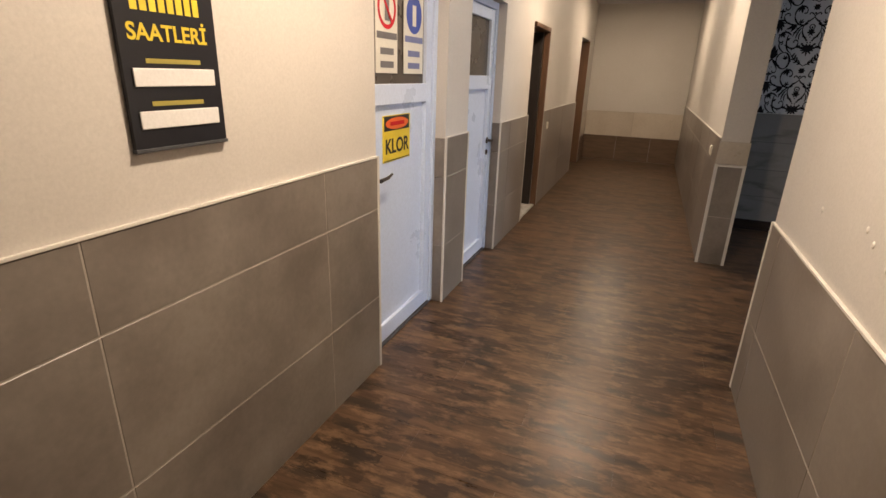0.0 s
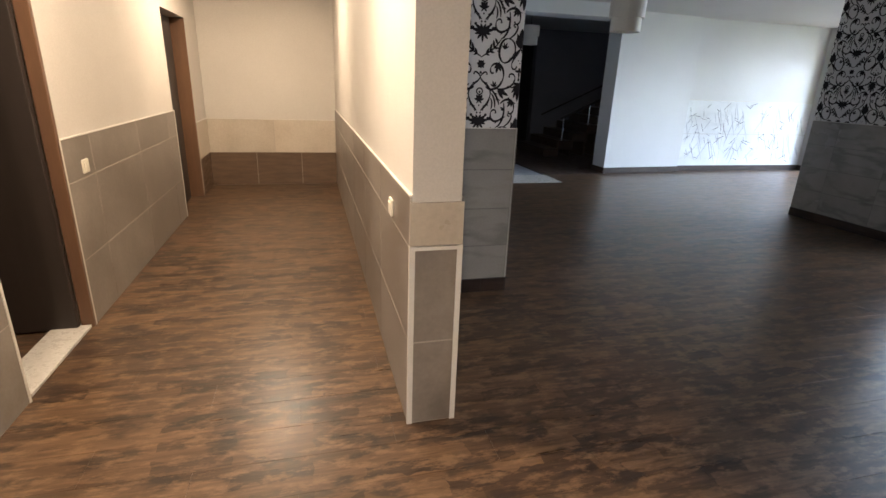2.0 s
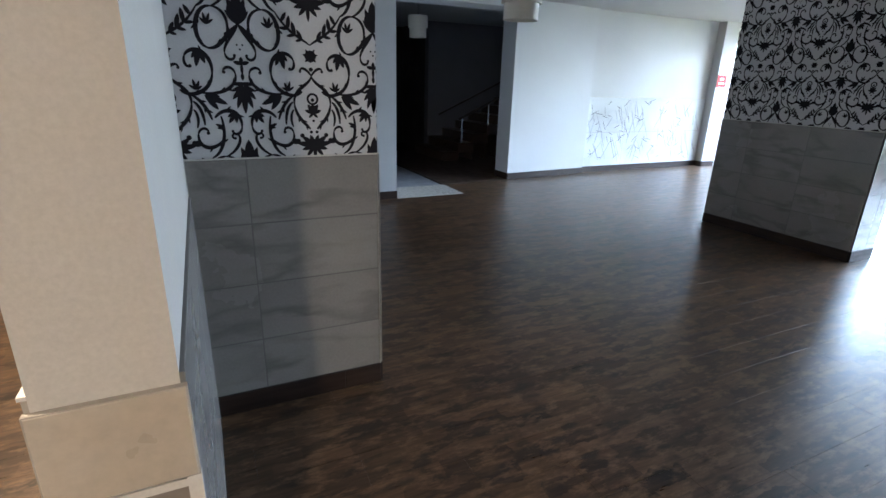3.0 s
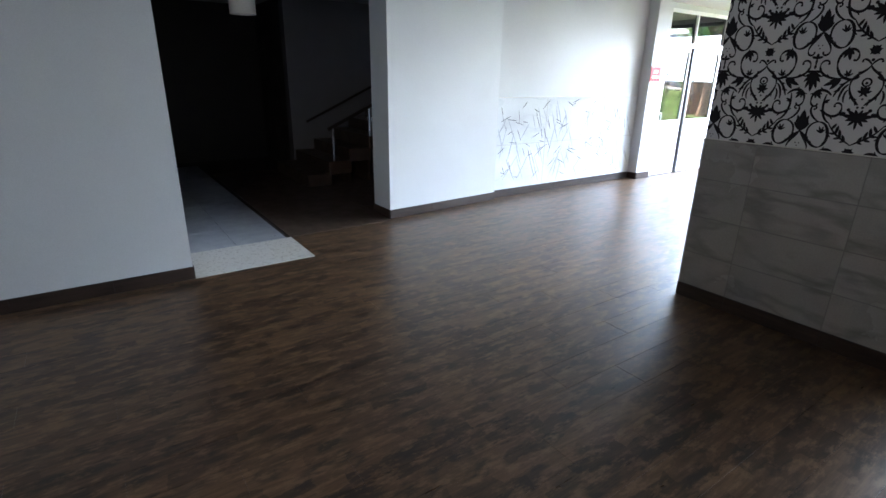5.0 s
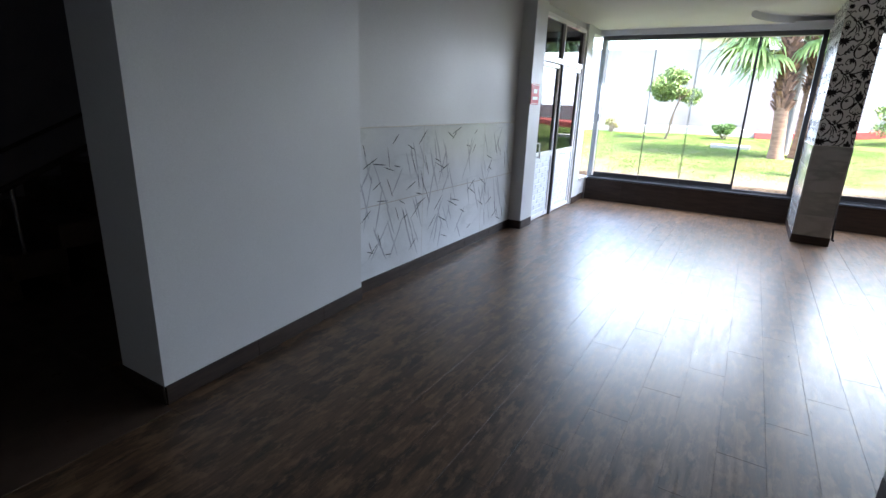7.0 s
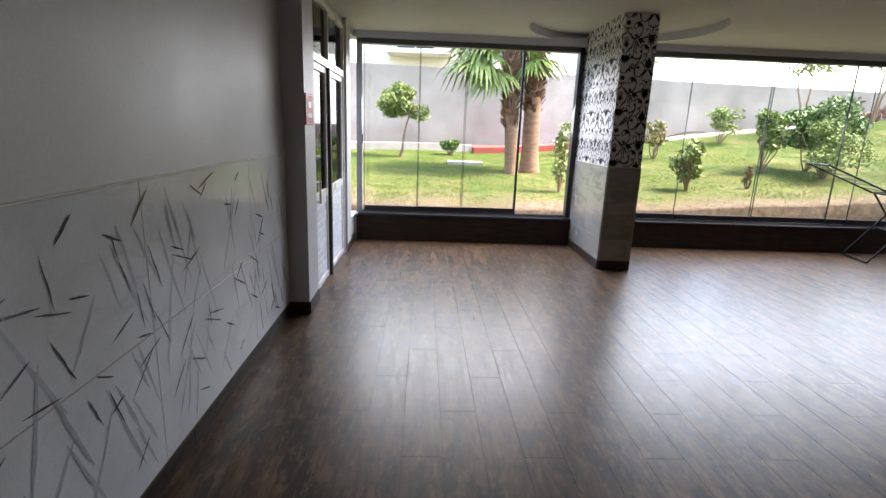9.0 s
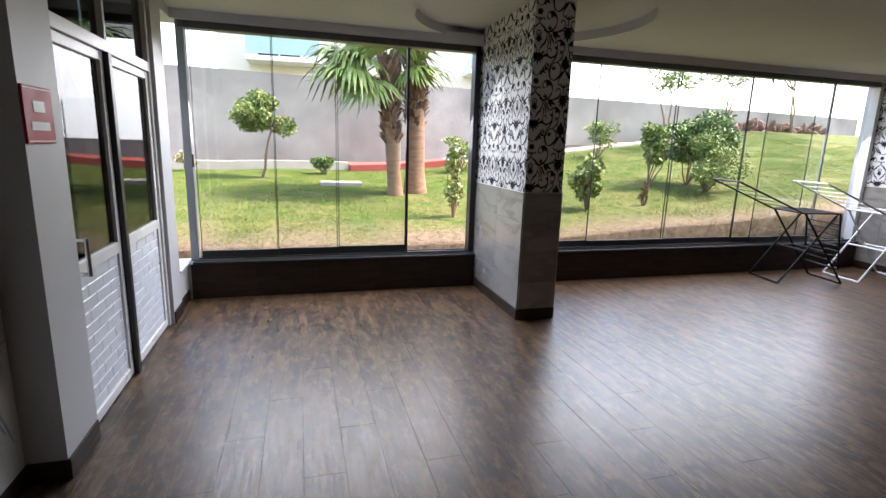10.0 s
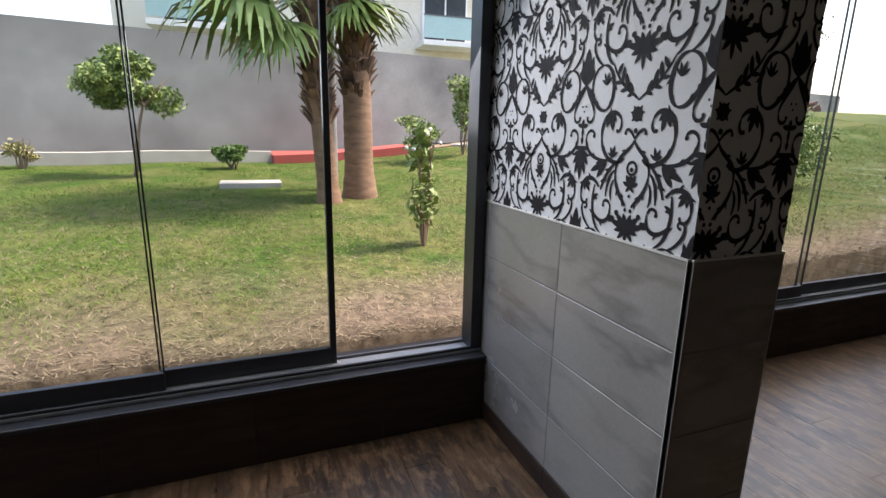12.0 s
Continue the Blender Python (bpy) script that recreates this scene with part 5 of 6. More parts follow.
# ---- drying racks ----
def drying_rack(m, mat, label, wing_down):
    """Folding clothes rack: crossed leg frames, a slatted top and two side wings."""
    r = thing("drying_rack", m, label, "drying rack", "drying racks")
    L2, D, Z, FT = 0.25, 0.26, 0.90, 0.43

    def bars(name, segs, parent=r, rad=0.012):
        bm = bmesh.new()
        for p, q in segs:
            rod(bm, p, q, rad, sides=8)
        return part(name, bm, M[mat], parent)
    for s in (-1, 1):
        bars("leg_frame", (((s * FT, -D, 0.012), (s * -0.22, -D, Z)), ((s * FT, D, 0.012), (s * -0.22, D, Z)), ((s * FT, -D, 0.012), (s * FT, D, 0.012)),
                           ((s * 0.12, -D, 0.42), (s * 0.12, D, 0.42))), rad=0.013)
    top = bars("top_frame", (((-L2, -D, Z), (L2, -D, Z)), ((-L2, D, Z), (L2, D, Z)), ((-L2, -D, Z), (-L2, D, Z)), ((L2, -D, Z), (L2, D, Z))))
    for k in range(1, 9):
        y = -D + 2 * D * k / 9
        bars("line_wire", (((-L2, y, Z), (L2, y, Z)),), top, 0.005)
    up = bars("wing", (((-L2, -D, Z), (-L2 - 0.88, -D, Z + 0.36)), ((-L2, D, Z), (-L2 - 0.88, D, Z + 0.36)), ((-L2 - 0.88, -D, Z + 0.36), (-L2 - 0.88, D, Z + 0.36))), rad=0.011)
    for k in range(1, 6):
        f = k / 6
        bars("line_wire", (((-L2 - 0.88 * f, -D, Z + 0.36 * f), (-L2 - 0.88 * f, D, Z + 0.36 * f)),), up, 0.005)
    if wing_down:
        dn = bars("wing", (((L2, -D, Z), (L2 + 0.10, -D, 0.20)), ((L2, D, Z), (L2 + 0.10, D, 0.20)), ((L2 + 0.10, -D, 0.20), (L2 + 0.10, D, 0.20))), rad=0.011)
        for k in range(2, 10):
            f = k / 10
            bars("line_wire", (((L2 + 0.10 * f, -D, Z - 0.68 * f), (L2 + 0.10 * f, D, Z - 0.68 * f)),), dn, 0.006)
    return r


drying_rack(pose(12.44, 3.76, 0, 0, 0, -101), "black_metal", "black folding drying rack with one wing raised beside the window", True)
drying_rack(pose(12.30, 2.62, 0, 0, 0, -98), "white_wire", "white folding drying rack beside the last window column", False)


stand = thing("folded_stand", pose(12.05, 7.64, 0), "folded black metal stand leaning against the window column", "stand")
for dx in (0.0, 0.05):
    part("leg", rod(bmesh.new(), (dx, -0.035, 0.004), (dx, 0.02, 0.62), 0.009, sides=8), M["black_metal"], stand)
part("foot", rod(bmesh.new(), (-0.03, -0.04, 0.012), (0.09, -0.04, 0.012), 0.012, sides=8), M["black_metal"], stand)
part("crossbar", rod(bmesh.new(), (0.0, 0.004, 0.44), (0.05, 0.004, 0.44), 0.006, sides=8), M["black_metal"], stand)


# ---- garden ----
def window_line(y):
    return 12.97


def ground_z(x, y):
    z = 0.42 + 0.05 * min(max(x - 13.2, 0), 8.8)
    z += 0.06 * min(max(7.7 - y, 0), 14) + 0.06 * min(max(6 - y, 0), 12) * min(max((x - 15) / 7, 0), 1)
    near = 1 if 13 < x < 30 and -20 < y < 30 else 0
    return z + near * 0.035 * noise.noise(Vector((x * 0.6, y * 0.6, 0.3)))


gx = [-400, -60, -12, 0.0, 0.02] + [0.02 + 0.3 * k for k in range(1, 48)] + [18, 24, 40, 90, 200, 500]
gy = [-500, -150, -60, -30] + [-20 + 0.5 * k for k in range(0, 101)] + [45, 80, 200, 500]
gv, gf = [], []
for i, s in enumerate(gx):
    for j, y in enumerate(gy):
        x = window_line(y) + 0.17 + s
        gv.append((x, y, -0.35 if s <= 0.0 else ground_z(x, y)))
        if i and j:
            n = len(gy)
            a = i * n + j
            gf.append((a - n - 1, a - 1, a, a - n))


def ground_material():
    m = material("lawn_ground", (0.030, 0.070, 0.008), 0.95, second=(0.125, 0.115, 0.042), scale=1.7, amount=1.0, fine=40, bump=0.8, spec=0.1)
    nt = m.node_tree
    b = nt.nodes["Principled BSDF"]
    old = b.inputs["Base Color"].links[0].from_socket
    geo = node(nt, "NewGeometry")
    xyz = node(nt, "SeparateXYZ")
    nt.links.new(geo.outputs["Position"], xyz.inputs[0])
    lift = node(nt, "Math")
    lift.operation = "MULTIPLY_ADD"
    lift.inputs[1].default_value, lift.inputs[2].default_value = 0.0, 1.75
    nt.links.new(xyz.outputs["Y"], lift.inputs[0])
    add = node(nt, "Math")
    nt.links.new(xyz.outputs["X"], add.inputs[0])
    nt.links.new(lift.outputs[0], add.inputs[1])
    ns = node(nt, "TexNoise", Scale=1.1, Detail=4.0)
    nt.links.new(geo.outputs["Position"], ns.inputs["Vector"])
    nm = node(nt, "Math")
    nm.operation = "MULTIPLY"
    nm.inputs[1].default_value = 2.6
    nt.links.new(ns.outputs[0], nm.inputs[0])
    sub = node(nt, "Math")
    sub.operation = "SUBTRACT"
    nt.links.new(add.outputs[0], sub.inputs[0])
    nt.links.new(nm.outputs[0], sub.inputs[1])
    mr = node(nt, "MapRange", From_Min=13.7, From_Max=14.9, To_Min=1.0, To_Max=0.0)
    nt.links.new(sub.outputs[0], mr.inputs[0])
    soil = node(nt, "TexNoise", Scale=8.0, Detail=9.0, Roughness=0.8)
    nt.links.new(geo.outputs["Position"], soil.inputs["Vector"])
    sc = nt.nodes.new("ShaderNodeMix")
    sc.data_type = "RGBA"
    sc.inputs[6].default_value, sc.inputs[7].default_value = lin((0.066, 0.048, 0.034)), lin((0.200, 0.152, 0.105))
    nt.links.new(soil.outputs[0], sc.inputs[0])
    mix = nt.nodes.new("ShaderNodeMix")
    mix.data_type = "RGBA"
    nt.links.new(mr.outputs[0], mix.inputs[0])
    nt.links.new(old, mix.inputs[6])
    nt.links.new(sc.outputs[2], mix.inputs[7])
    clump = node(nt, "TexNoise", Scale=11.0, Detail=7.0, Roughness=0.75)
    nt.links.new(geo.outputs["Position"], clump.inputs["Vector"])
    cr = node(nt, "MapRange", From_Min=0.35, From_Max=0.65, To_Min=0.5, To_Max=1.5)
    nt.links.new(clump.outputs[0], cr.inputs[0])
    hv = node(nt, "HueSaturation")
    nt.links.new(mix.outputs[2], hv.inputs["Color"])
    nt.links.new(cr.outputs[0], hv.inputs["Value"])
    nt.links.new(hv.outputs[0], b.inputs["Base Color"])
    return m


ground = raw("ground", gv, gf, ground_material(), smooth=True)
tagged(ground, "sloping garden lawn with bare dry earth along the house", "ground", kind="structure")

# grass
grng = np.random.RandomState(5)
bv, bf = [], []
count = 0
while count < 430000:
    y = grng.uniform(-6, 15)
    x = window_line(y) + 0.4 + 8.6 * grng.rand() ** 1.25
    s = x - window_line(y)
    bare = noise.noise(Vector((x * 0.8, y * 0.8, 4.0))) + 0.5 * noise.noise(Vector((x * 2.3, y * 2.3, 9.0)))
    if grng.rand() > min(1, max(0.0, (s - 0.25 - 1.2 * bare) * 0.75) ** 2) or bare > 0.16 + 0.4 * grng.rand():
        count += 0.2
        continue
    tuft = max(0.0, noise.noise(Vector((x * 3.1, y * 3.1, 1.0)))) + 0.6 * max(0.0, noise.noise(Vector((x * 0.9, y * 0.9, 7.0))))
    z = ground_z(x, y)
    a = grng.uniform(0, 6.28)
    hgt = grng.uniform(0.010, 0.026) + 0.035 * tuft * grng.rand()
    w = grng.uniform(0.0014, 0.0032)
    lx, ly = grng.normal(0, 0.038, 2)
    k = len(bv)
    bv += [(x - w * math.cos(a), y - w * math.sin(a), z - 0.005), (x + w * math.cos(a), y + w * math.sin(a), z - 0.005), (x + lx, y + ly, z + hgt)]
    bf.append((k, k + 1, k + 2))
    count += 1
grass = raw("lawn_grass", bv, bf, M["blade"])
tagged(grass, "short uneven green lawn grass with dry patches", "grass", kind="stuff")

# dry litter on the bare earth
bv, bf = [], []
for _ in range(65000):
    y = grng.uniform(-6, 14)
    x = window_line(y) + 0.2 + 4.2 * grng.rand() ** 1.4
    z = ground_z(x, y) + grng.uniform(0.002, 0.012)
    a, ln, w = grng.uniform(0, 6.28), grng.uniform(0.02, 0.075), grng.uniform(0.0015, 0.005)
    c, s = math.cos(a), math.sin(a)
    k = len(bv)
    bv += [(x - w * s, y + w * c, z - 0.004), (x + w * s, y - w * c, z - 0.004), (x + ln * c, y + ln * s, z + grng.uniform(-0.004, 0.02))]
    bf.append((k, k + 1, k + 2))
litter = raw("dry_litter", bv, bf, M["straw"])
tagged(litter, "scattered straw and dry grass on bare earth", "litter", kind="stuff")

# garden wall, kerb, path
WA, WB, WC = Vector((21.11, 23.3)), Vector((23.55, 3.68)), Vector((25.67, -16.11))


def along(t):
    """A point on the garden wall's line, t metres of run to the south of its start."""
    l1 = (WB - WA).length
    return WA + (WB - WA) * (t / l1) if t < l1 else WB + (WC - WB).normalized() * (t - l1)


def strip(off0, off1, t0, t1, z0, z1, step=1.0, follow=True):
    bm = bmesh.new()
    rows_ = []
    n = max(1, int((t1 - t0) / step))
    for i in range(n + 1):
        t = t0 + (t1 - t0) * i / n
        p = along(t)
        d = (along(t + 0.5) - along(t - 0.5)).normalized()
        q = Vector((d.y, -d.x))
        if q.x > 0:
            q = -q
        a, b = p + q * off0, p + q * off1
        ga = ground_z(a.x, a.y) if follow else 0
        gb = ground_z(b.x, b.y) if follow else 0
        rows_.append([bm.verts.new(v) for v in ((a.x, a.y, ga + z0), (b.x, b.y, gb + z0), (b.x, b.y, gb + z1), (a.x, a.y, ga + z1))])
    for r, s in zip(rows_, rows_[1:]):
        for k in range(4):
            bm.faces.new((r[k], r[(k + 1) % 4], s[(k + 1) % 4], s[k]))
    bm.faces.new(rows_[0])
    bm.faces.new(list(reversed(rows_[-1])))
    bmesh.ops.recalc_face_normals(bm, faces=bm.faces[:])
    return bm


solid("garden_wall", strip(0.0, -0.25, 0, 39, 0.3, 3.38, follow=False), M["concrete"], "tall grey concrete garden wall with rain stains", "wall", "structure")
solid("planting_bed", strip(0.02, 1.1, 0, 25, -0.2, 0.03), M["soil"], "narrow bare earth bed along the garden wall", "bed", "structure")
solid("kerb", strip(1.1, 1.24, 0, 14.6, -0.2, 0.22), M["kerb"], "pale concrete kerb before the planting bed", "kerb", "structure")
solid("red_paving", strip(0.35, 1.5, 14.6, 17.8, -0.2, 0.17), M["red_ground"], "red painted strip of paving along the wall", "paving", "structure")
solid("path", strip(0.9, 1.6, 19.0, 33, -0.2, 0.05), M["kerb"], "pale concrete path rising beside the garden wall", "path", "structure")
pv = bmesh.new()
for k in range(60):
    p, q = along(2 + 0.35 * k) + Vector((-0.35 + 0.1 * math.sin(k * 0.7), 0)), along(2 + 0.35 * (k + 1)) + Vector((-0.35 + 0.1 * math.sin((k + 1) * 0.7), 0))
    rod(pv, (p.x, p.y, ground_z(p.x, p.y) + 0.08 + 0.05 * math.sin(k * 1.1)), (q.x, q.y, ground_z(q.x, q.y) + 0.08 + 0.05 * math.sin((k + 1) * 1.1)), 0.022, sides=6)
solid("irrigation_pipe", pv, M["pipe"], "black plastic irrigation pipe along the foot of the wall", "pipe")
solid("paving_slab", block((18.32, 8.70, ground_z(18.54, 9.12) - 0.02), (18.76, 9.54, ground_z(18.54, 9.12) + 0.07), 0.01), M["kerb"], "pale stone slab lying on the lawn", "slab")


# ---- plants ----
def leaf_cloud(name, clumps, n, size, mat, parent, seed, flat=0.0, label=""):
    """Many small pointed leaves scattered through uneven clumps (x, y, z, rx, ry, rz)."""
    r = np.random.RandomState(seed)
    vs, fs = [], []
    weights = np.array([c[3] * c[4] * c[5] for c in clumps]) ** 0.8
    weights = weights / weights.sum()
    for c, k in zip(clumps, r.multinomial(n, weights)):
        for _ in range(k):
            d = r.normal(0, 1, 3)
            d /= np.linalg.norm(d)
            rad = (0.35 + 0.65 * r.rand() ** 0.5) * (0.85 + 0.3 * r.rand())
            p = Vector((c[0] + d[0] * c[3] * rad, c[1] + d[1] * c[4] * rad, c[2] + d[2] * c[5] * rad))
            u = Vector(r.normal(0, 1, 3) * (1, 1, 1 - flat)).normalized()
            w = u.cross(Vector(r.normal(0, 1, 3))).normalized()
            s = size * (0.6 + 0.8 * r.rand())
            b = len(vs)
            vs += [tuple(p - u * s), tuple(p + w * s * 0.42), tuple(p + u * s), tuple(p - w * s * 0.42)]
            fs.append((b, b + 1, b + 2, b + 3))
    return raw(name, vs, fs, M[mat], parent, label)


def limbs(bm, base, tips, r, bend=0.1, seed=1):
    rr = random.Random(seed)
    for tip in tips:
        p = Vector(base)
        q = Vector(tip)
        pts = [p.lerp(q, k / 4) + Vector((rr.uniform(-bend, bend), rr.uniform(-bend, bend), 0)) * (0.6 if 0 < k < 4 else 0) for k in range(5)]
        for k in range(4):
            rod(bm, pts[k], pts[k + 1], r * (1 - 0.17 * k), r * (1 - 0.17 * (k + 1)), 7)
    return bm


def small_tree(x, y, height, crown, label, mat="leaf", n=2600, size=0.055, seed=3, stems=2, r=0.035, name="tree"):
    z = ground_z(x, y)
    t = thing(name, pose(x, y, z), label, "tree" if name == "tree" else "shrub")
    rr = random.Random(seed)
    fork = height * 0.72
    tips = [(crown * rr.uniform(-0.45, 0.45), crown * rr.uniform(-0.45, 0.45), fork * rr.uniform(0.9, 1.1)) for _ in range(stems)]
    bm = limbs(bmesh.new(), (0, 0, -0.05), tips, r, 0.06, seed)
    for tp in tips:
        limbs(bm, tp, [(tp[0] + crown * rr.uniform(-0.6, 0.6), tp[1] + crown * rr.uniform(-0.6, 0.6), height * rr.uniform(0.85, 1.1)) for _ in range(4)], r * 0.45, 0.05, seed + 1)
    part("trunk", bm, M["twig"], t)
    clumps = []
    for _ in range(17):
        a, q = rr.uniform(0, 6.28), crown * rr.uniform(0.0, 0.8)
        clumps.append((q * math.cos(a), q * math.sin(a), height * rr.uniform(0.84, 1.18) - 0.25 * q, crown * rr.uniform(0.25, 0.45), crown * rr.uniform(0.25, 0.45), crown * rr.uniform(0.2, 0.36)))
    leaf_cloud("crown", clumps, n, size, mat, t, seed)
    return t


def bush(x, y, h, w, label, mat="leaf", n=1500, size=0.045, seed=1, low=0.15):
    z = ground_z(x, y)
    t = thing("shrub", pose(x, y, z), label, "shrub")
    rr = random.Random(seed)
    bm = limbs(bmesh.new(), (0, 0, -0.05), [(w * rr.uniform(-0.7, 0.7), w * rr.uniform(-0.7, 0.7), h * rr.uniform(0.6, 0.95)) for _ in range(7)], 0.016, 0.05, seed)
    part("stem", bm, M["twig"], t)
    clumps = []
    for _ in range(10):
        a, q = rr.uniform(0, 6.28), w * rr.uniform(0.0, 0.75)
        clumps.append((q * math.cos(a), q * math.sin(a), h * rr.uniform(low + 0.15, 0.9), w * rr.uniform(0.28, 0.5), w * rr.uniform(0.28, 0.5), h * rr.uniform(0.10, 0.22)))
    leaf_cloud("leaves", clumps, n, size, mat, t, seed)
    return t


small_tree(19.64, 10.79, 1.5, 0.68, "small round-crowned garden tree with two thin stems", seed=4, n=7500, size=0.04)
bush(20.39, 9.37, 0.42, 0.34, "small dense dark green round shrub by the kerb", "leaf_dark", 1500, 0.04, 2, 0.3)
bush(14.75, 5.48, 0.82, 0.33, "leafy young shrub at the edge of the bare earth", "leaf", 800, 0.055, 3, 0.2)
bush(14.8, 4.36, 0.42, 0.10, "thin sapling in the grass", "leaf_dry", 120, 0.04, 5)
bush(15.45, 2.5, 1.10, 0.75, "wide light green shrub with many fine stems", "leaf", 4600, 0.03, 6, 0.0)
bush(16.3, 2.2, 1.45, 0.95, "large dense dark green shrub", "leaf_dark", 8500, 0.042, 7, 0.15)
bush(16.2, 3.2, 1.25, 0.45, "light green upright shrub beside the large one", "leaf", 1500, 0.05, 8, 0.3)
bush(18.78, 4.32, 0.95, 0.45, "yellow-green shrub near the path", "leaf_dry", 1300, 0.05, 9, 0.3)
bush(20.49, 5.8, 0.9, 0.6, "rose shrubs with pale blooms before the wall", "leaf", 1500, 0.04, 12, 0.2)
bush(20.72, 4.78, 1.7, 0.5, "tall loose shrub against the garden wall", "leaf", 1500, 0.05, 13, 0.3)
bush(20.79, 1.47, 1.0, 0.6, "loose yellow-green shrub on the slope", "leaf", 1100, 0.05, 31, 0.2)
bush(20.66, 12.51, 0.55, 0.3, "thin leggy plant at the foot of the wall", "leaf_dry", 350, 0.04, 14, 0.1)
for k, (x, y, hh, cw, lf) in enumerate(((21.29, -1.37, 2.3, 1.1, "leaf"), (21.72, -3.81, 2.2, 1.3, "leaf"), (22.08, -7.34, 2.4, 1.3, "leaf_dry"), (19.54, -9.17, 2.2, 1.2, "leaf"))):
    small_tree(x, y, hh, cw, "thin-trunked young tree with a sparse crown on the slope", lf, 800, 0.06, 20 + k, 2, 0.05)
rose = bush(14.87, 7.72, 1.05, 0.20, "tall leggy rose bush with a few pale blooms", "leaf", 430, 0.045, 15, 0.1)
rr = random.Random(8)
for _ in range(5):
    bm = bmesh.new()
    bmesh.ops.create_icosphere(bm, subdivisions=1, radius=0.02, matrix=Matrix.Translation((rr.uniform(-0.22, 0.22), rr.uniform(-0.22, 0.22), rr.uniform(0.85, 1.15))))
    part("bloom", bm, M["caulk"], rose, "pale rose bloom")
bm = bmesh.new()
rr = random.Random(9)
for _ in range(170):
    t = rr.uniform(26.5, 34)
    p = along(t) + Vector((-rr.uniform(0.6, 2.0), 0))
    s = rr.uniform(0.06, 0.2)
    bmesh.ops.create_icosphere(bm, subdivisions=1, radius=s, matrix=Matrix.Translation((p.x, p.y, ground_z(p.x, p.y) + s * 0.4 + rr.uniform(0, 0.25))) @ Euler((rr.random() * 3, rr.random() * 3, 0)).to_matrix().to_4x4() @ Matrix.Diagonal((1.5, 0.8, 0.6, 1)))
rub = solid("rubble_heap", bm, M["rubble"], "heap of reddish rubble and cut wood before the wall", "rubble", "stuff")


def fan_leaf(vs, fs, root, aim, droop, radius, seed):
    """One fan frond: a stalk and a pleated fan of pointed segments that hang at the tips."""
    r = random.Random(seed)
    aim = Vector(aim).normalized()
    side = aim.cross(Vector((0, 0, 1))).normalized()
    up = side.cross(aim).normalized()
    stalk = radius * 0.55
    hub = Vector(root) + aim * stalk - Vector((0, 0, droop * stalk * 0.25))
    for k in range(4):
        a, b = Vector(root).lerp(hub, k / 4), Vector(root).lerp(hub, (k + 1) / 4)
        i = len(vs)
        vs += [tuple(a + side * 0.016), tuple(a - side * 0.016), tuple(b - side * 0.014), tuple(b + side * 0.014)]
        fs.append((i, i + 1, i + 2, i + 3))
    n = 34
    for k in range(n):
        t = -2.0 + 4.0 * k / (n - 1)
        d = (aim * math.cos(t) + side * math.sin(t)).normalized()
        ln = radius * (0.75 + 0.25 * math.cos(t * 0.7)) * r.uniform(0.9, 1.06)
        wv = d.cross(up).normalized() * (radius * 0.040)
        pts = []
        for q in range(6):
            f = q / 5
            fall = droop * radius * 0.55 * f ** 2.4 * (0.8 + 0.5 * r.random())
            pts.append(hub + d * ln * f * (1 - 0.12 * droop * f) - Vector((0, 0, fall)) + up * 0.02 * (1 if k % 2 else -1) * f)
        for q in range(5):
            w0, w1 = (math.sin(math.pi * min(0.97, 0.12 + 0.85 * q / 5)) , math.sin(math.pi * min(0.97, 0.12 + 0.85 * (q + 1) / 5)))
            i = len(vs)
            vs += [tuple(pts[q] + wv * w0), tuple(pts[q] - wv * w0), tuple(pts[q + 1] - wv * w1), tuple(pts[q + 1] + wv * w1)]
            fs.append((i, i + 1, i + 2, i + 3))


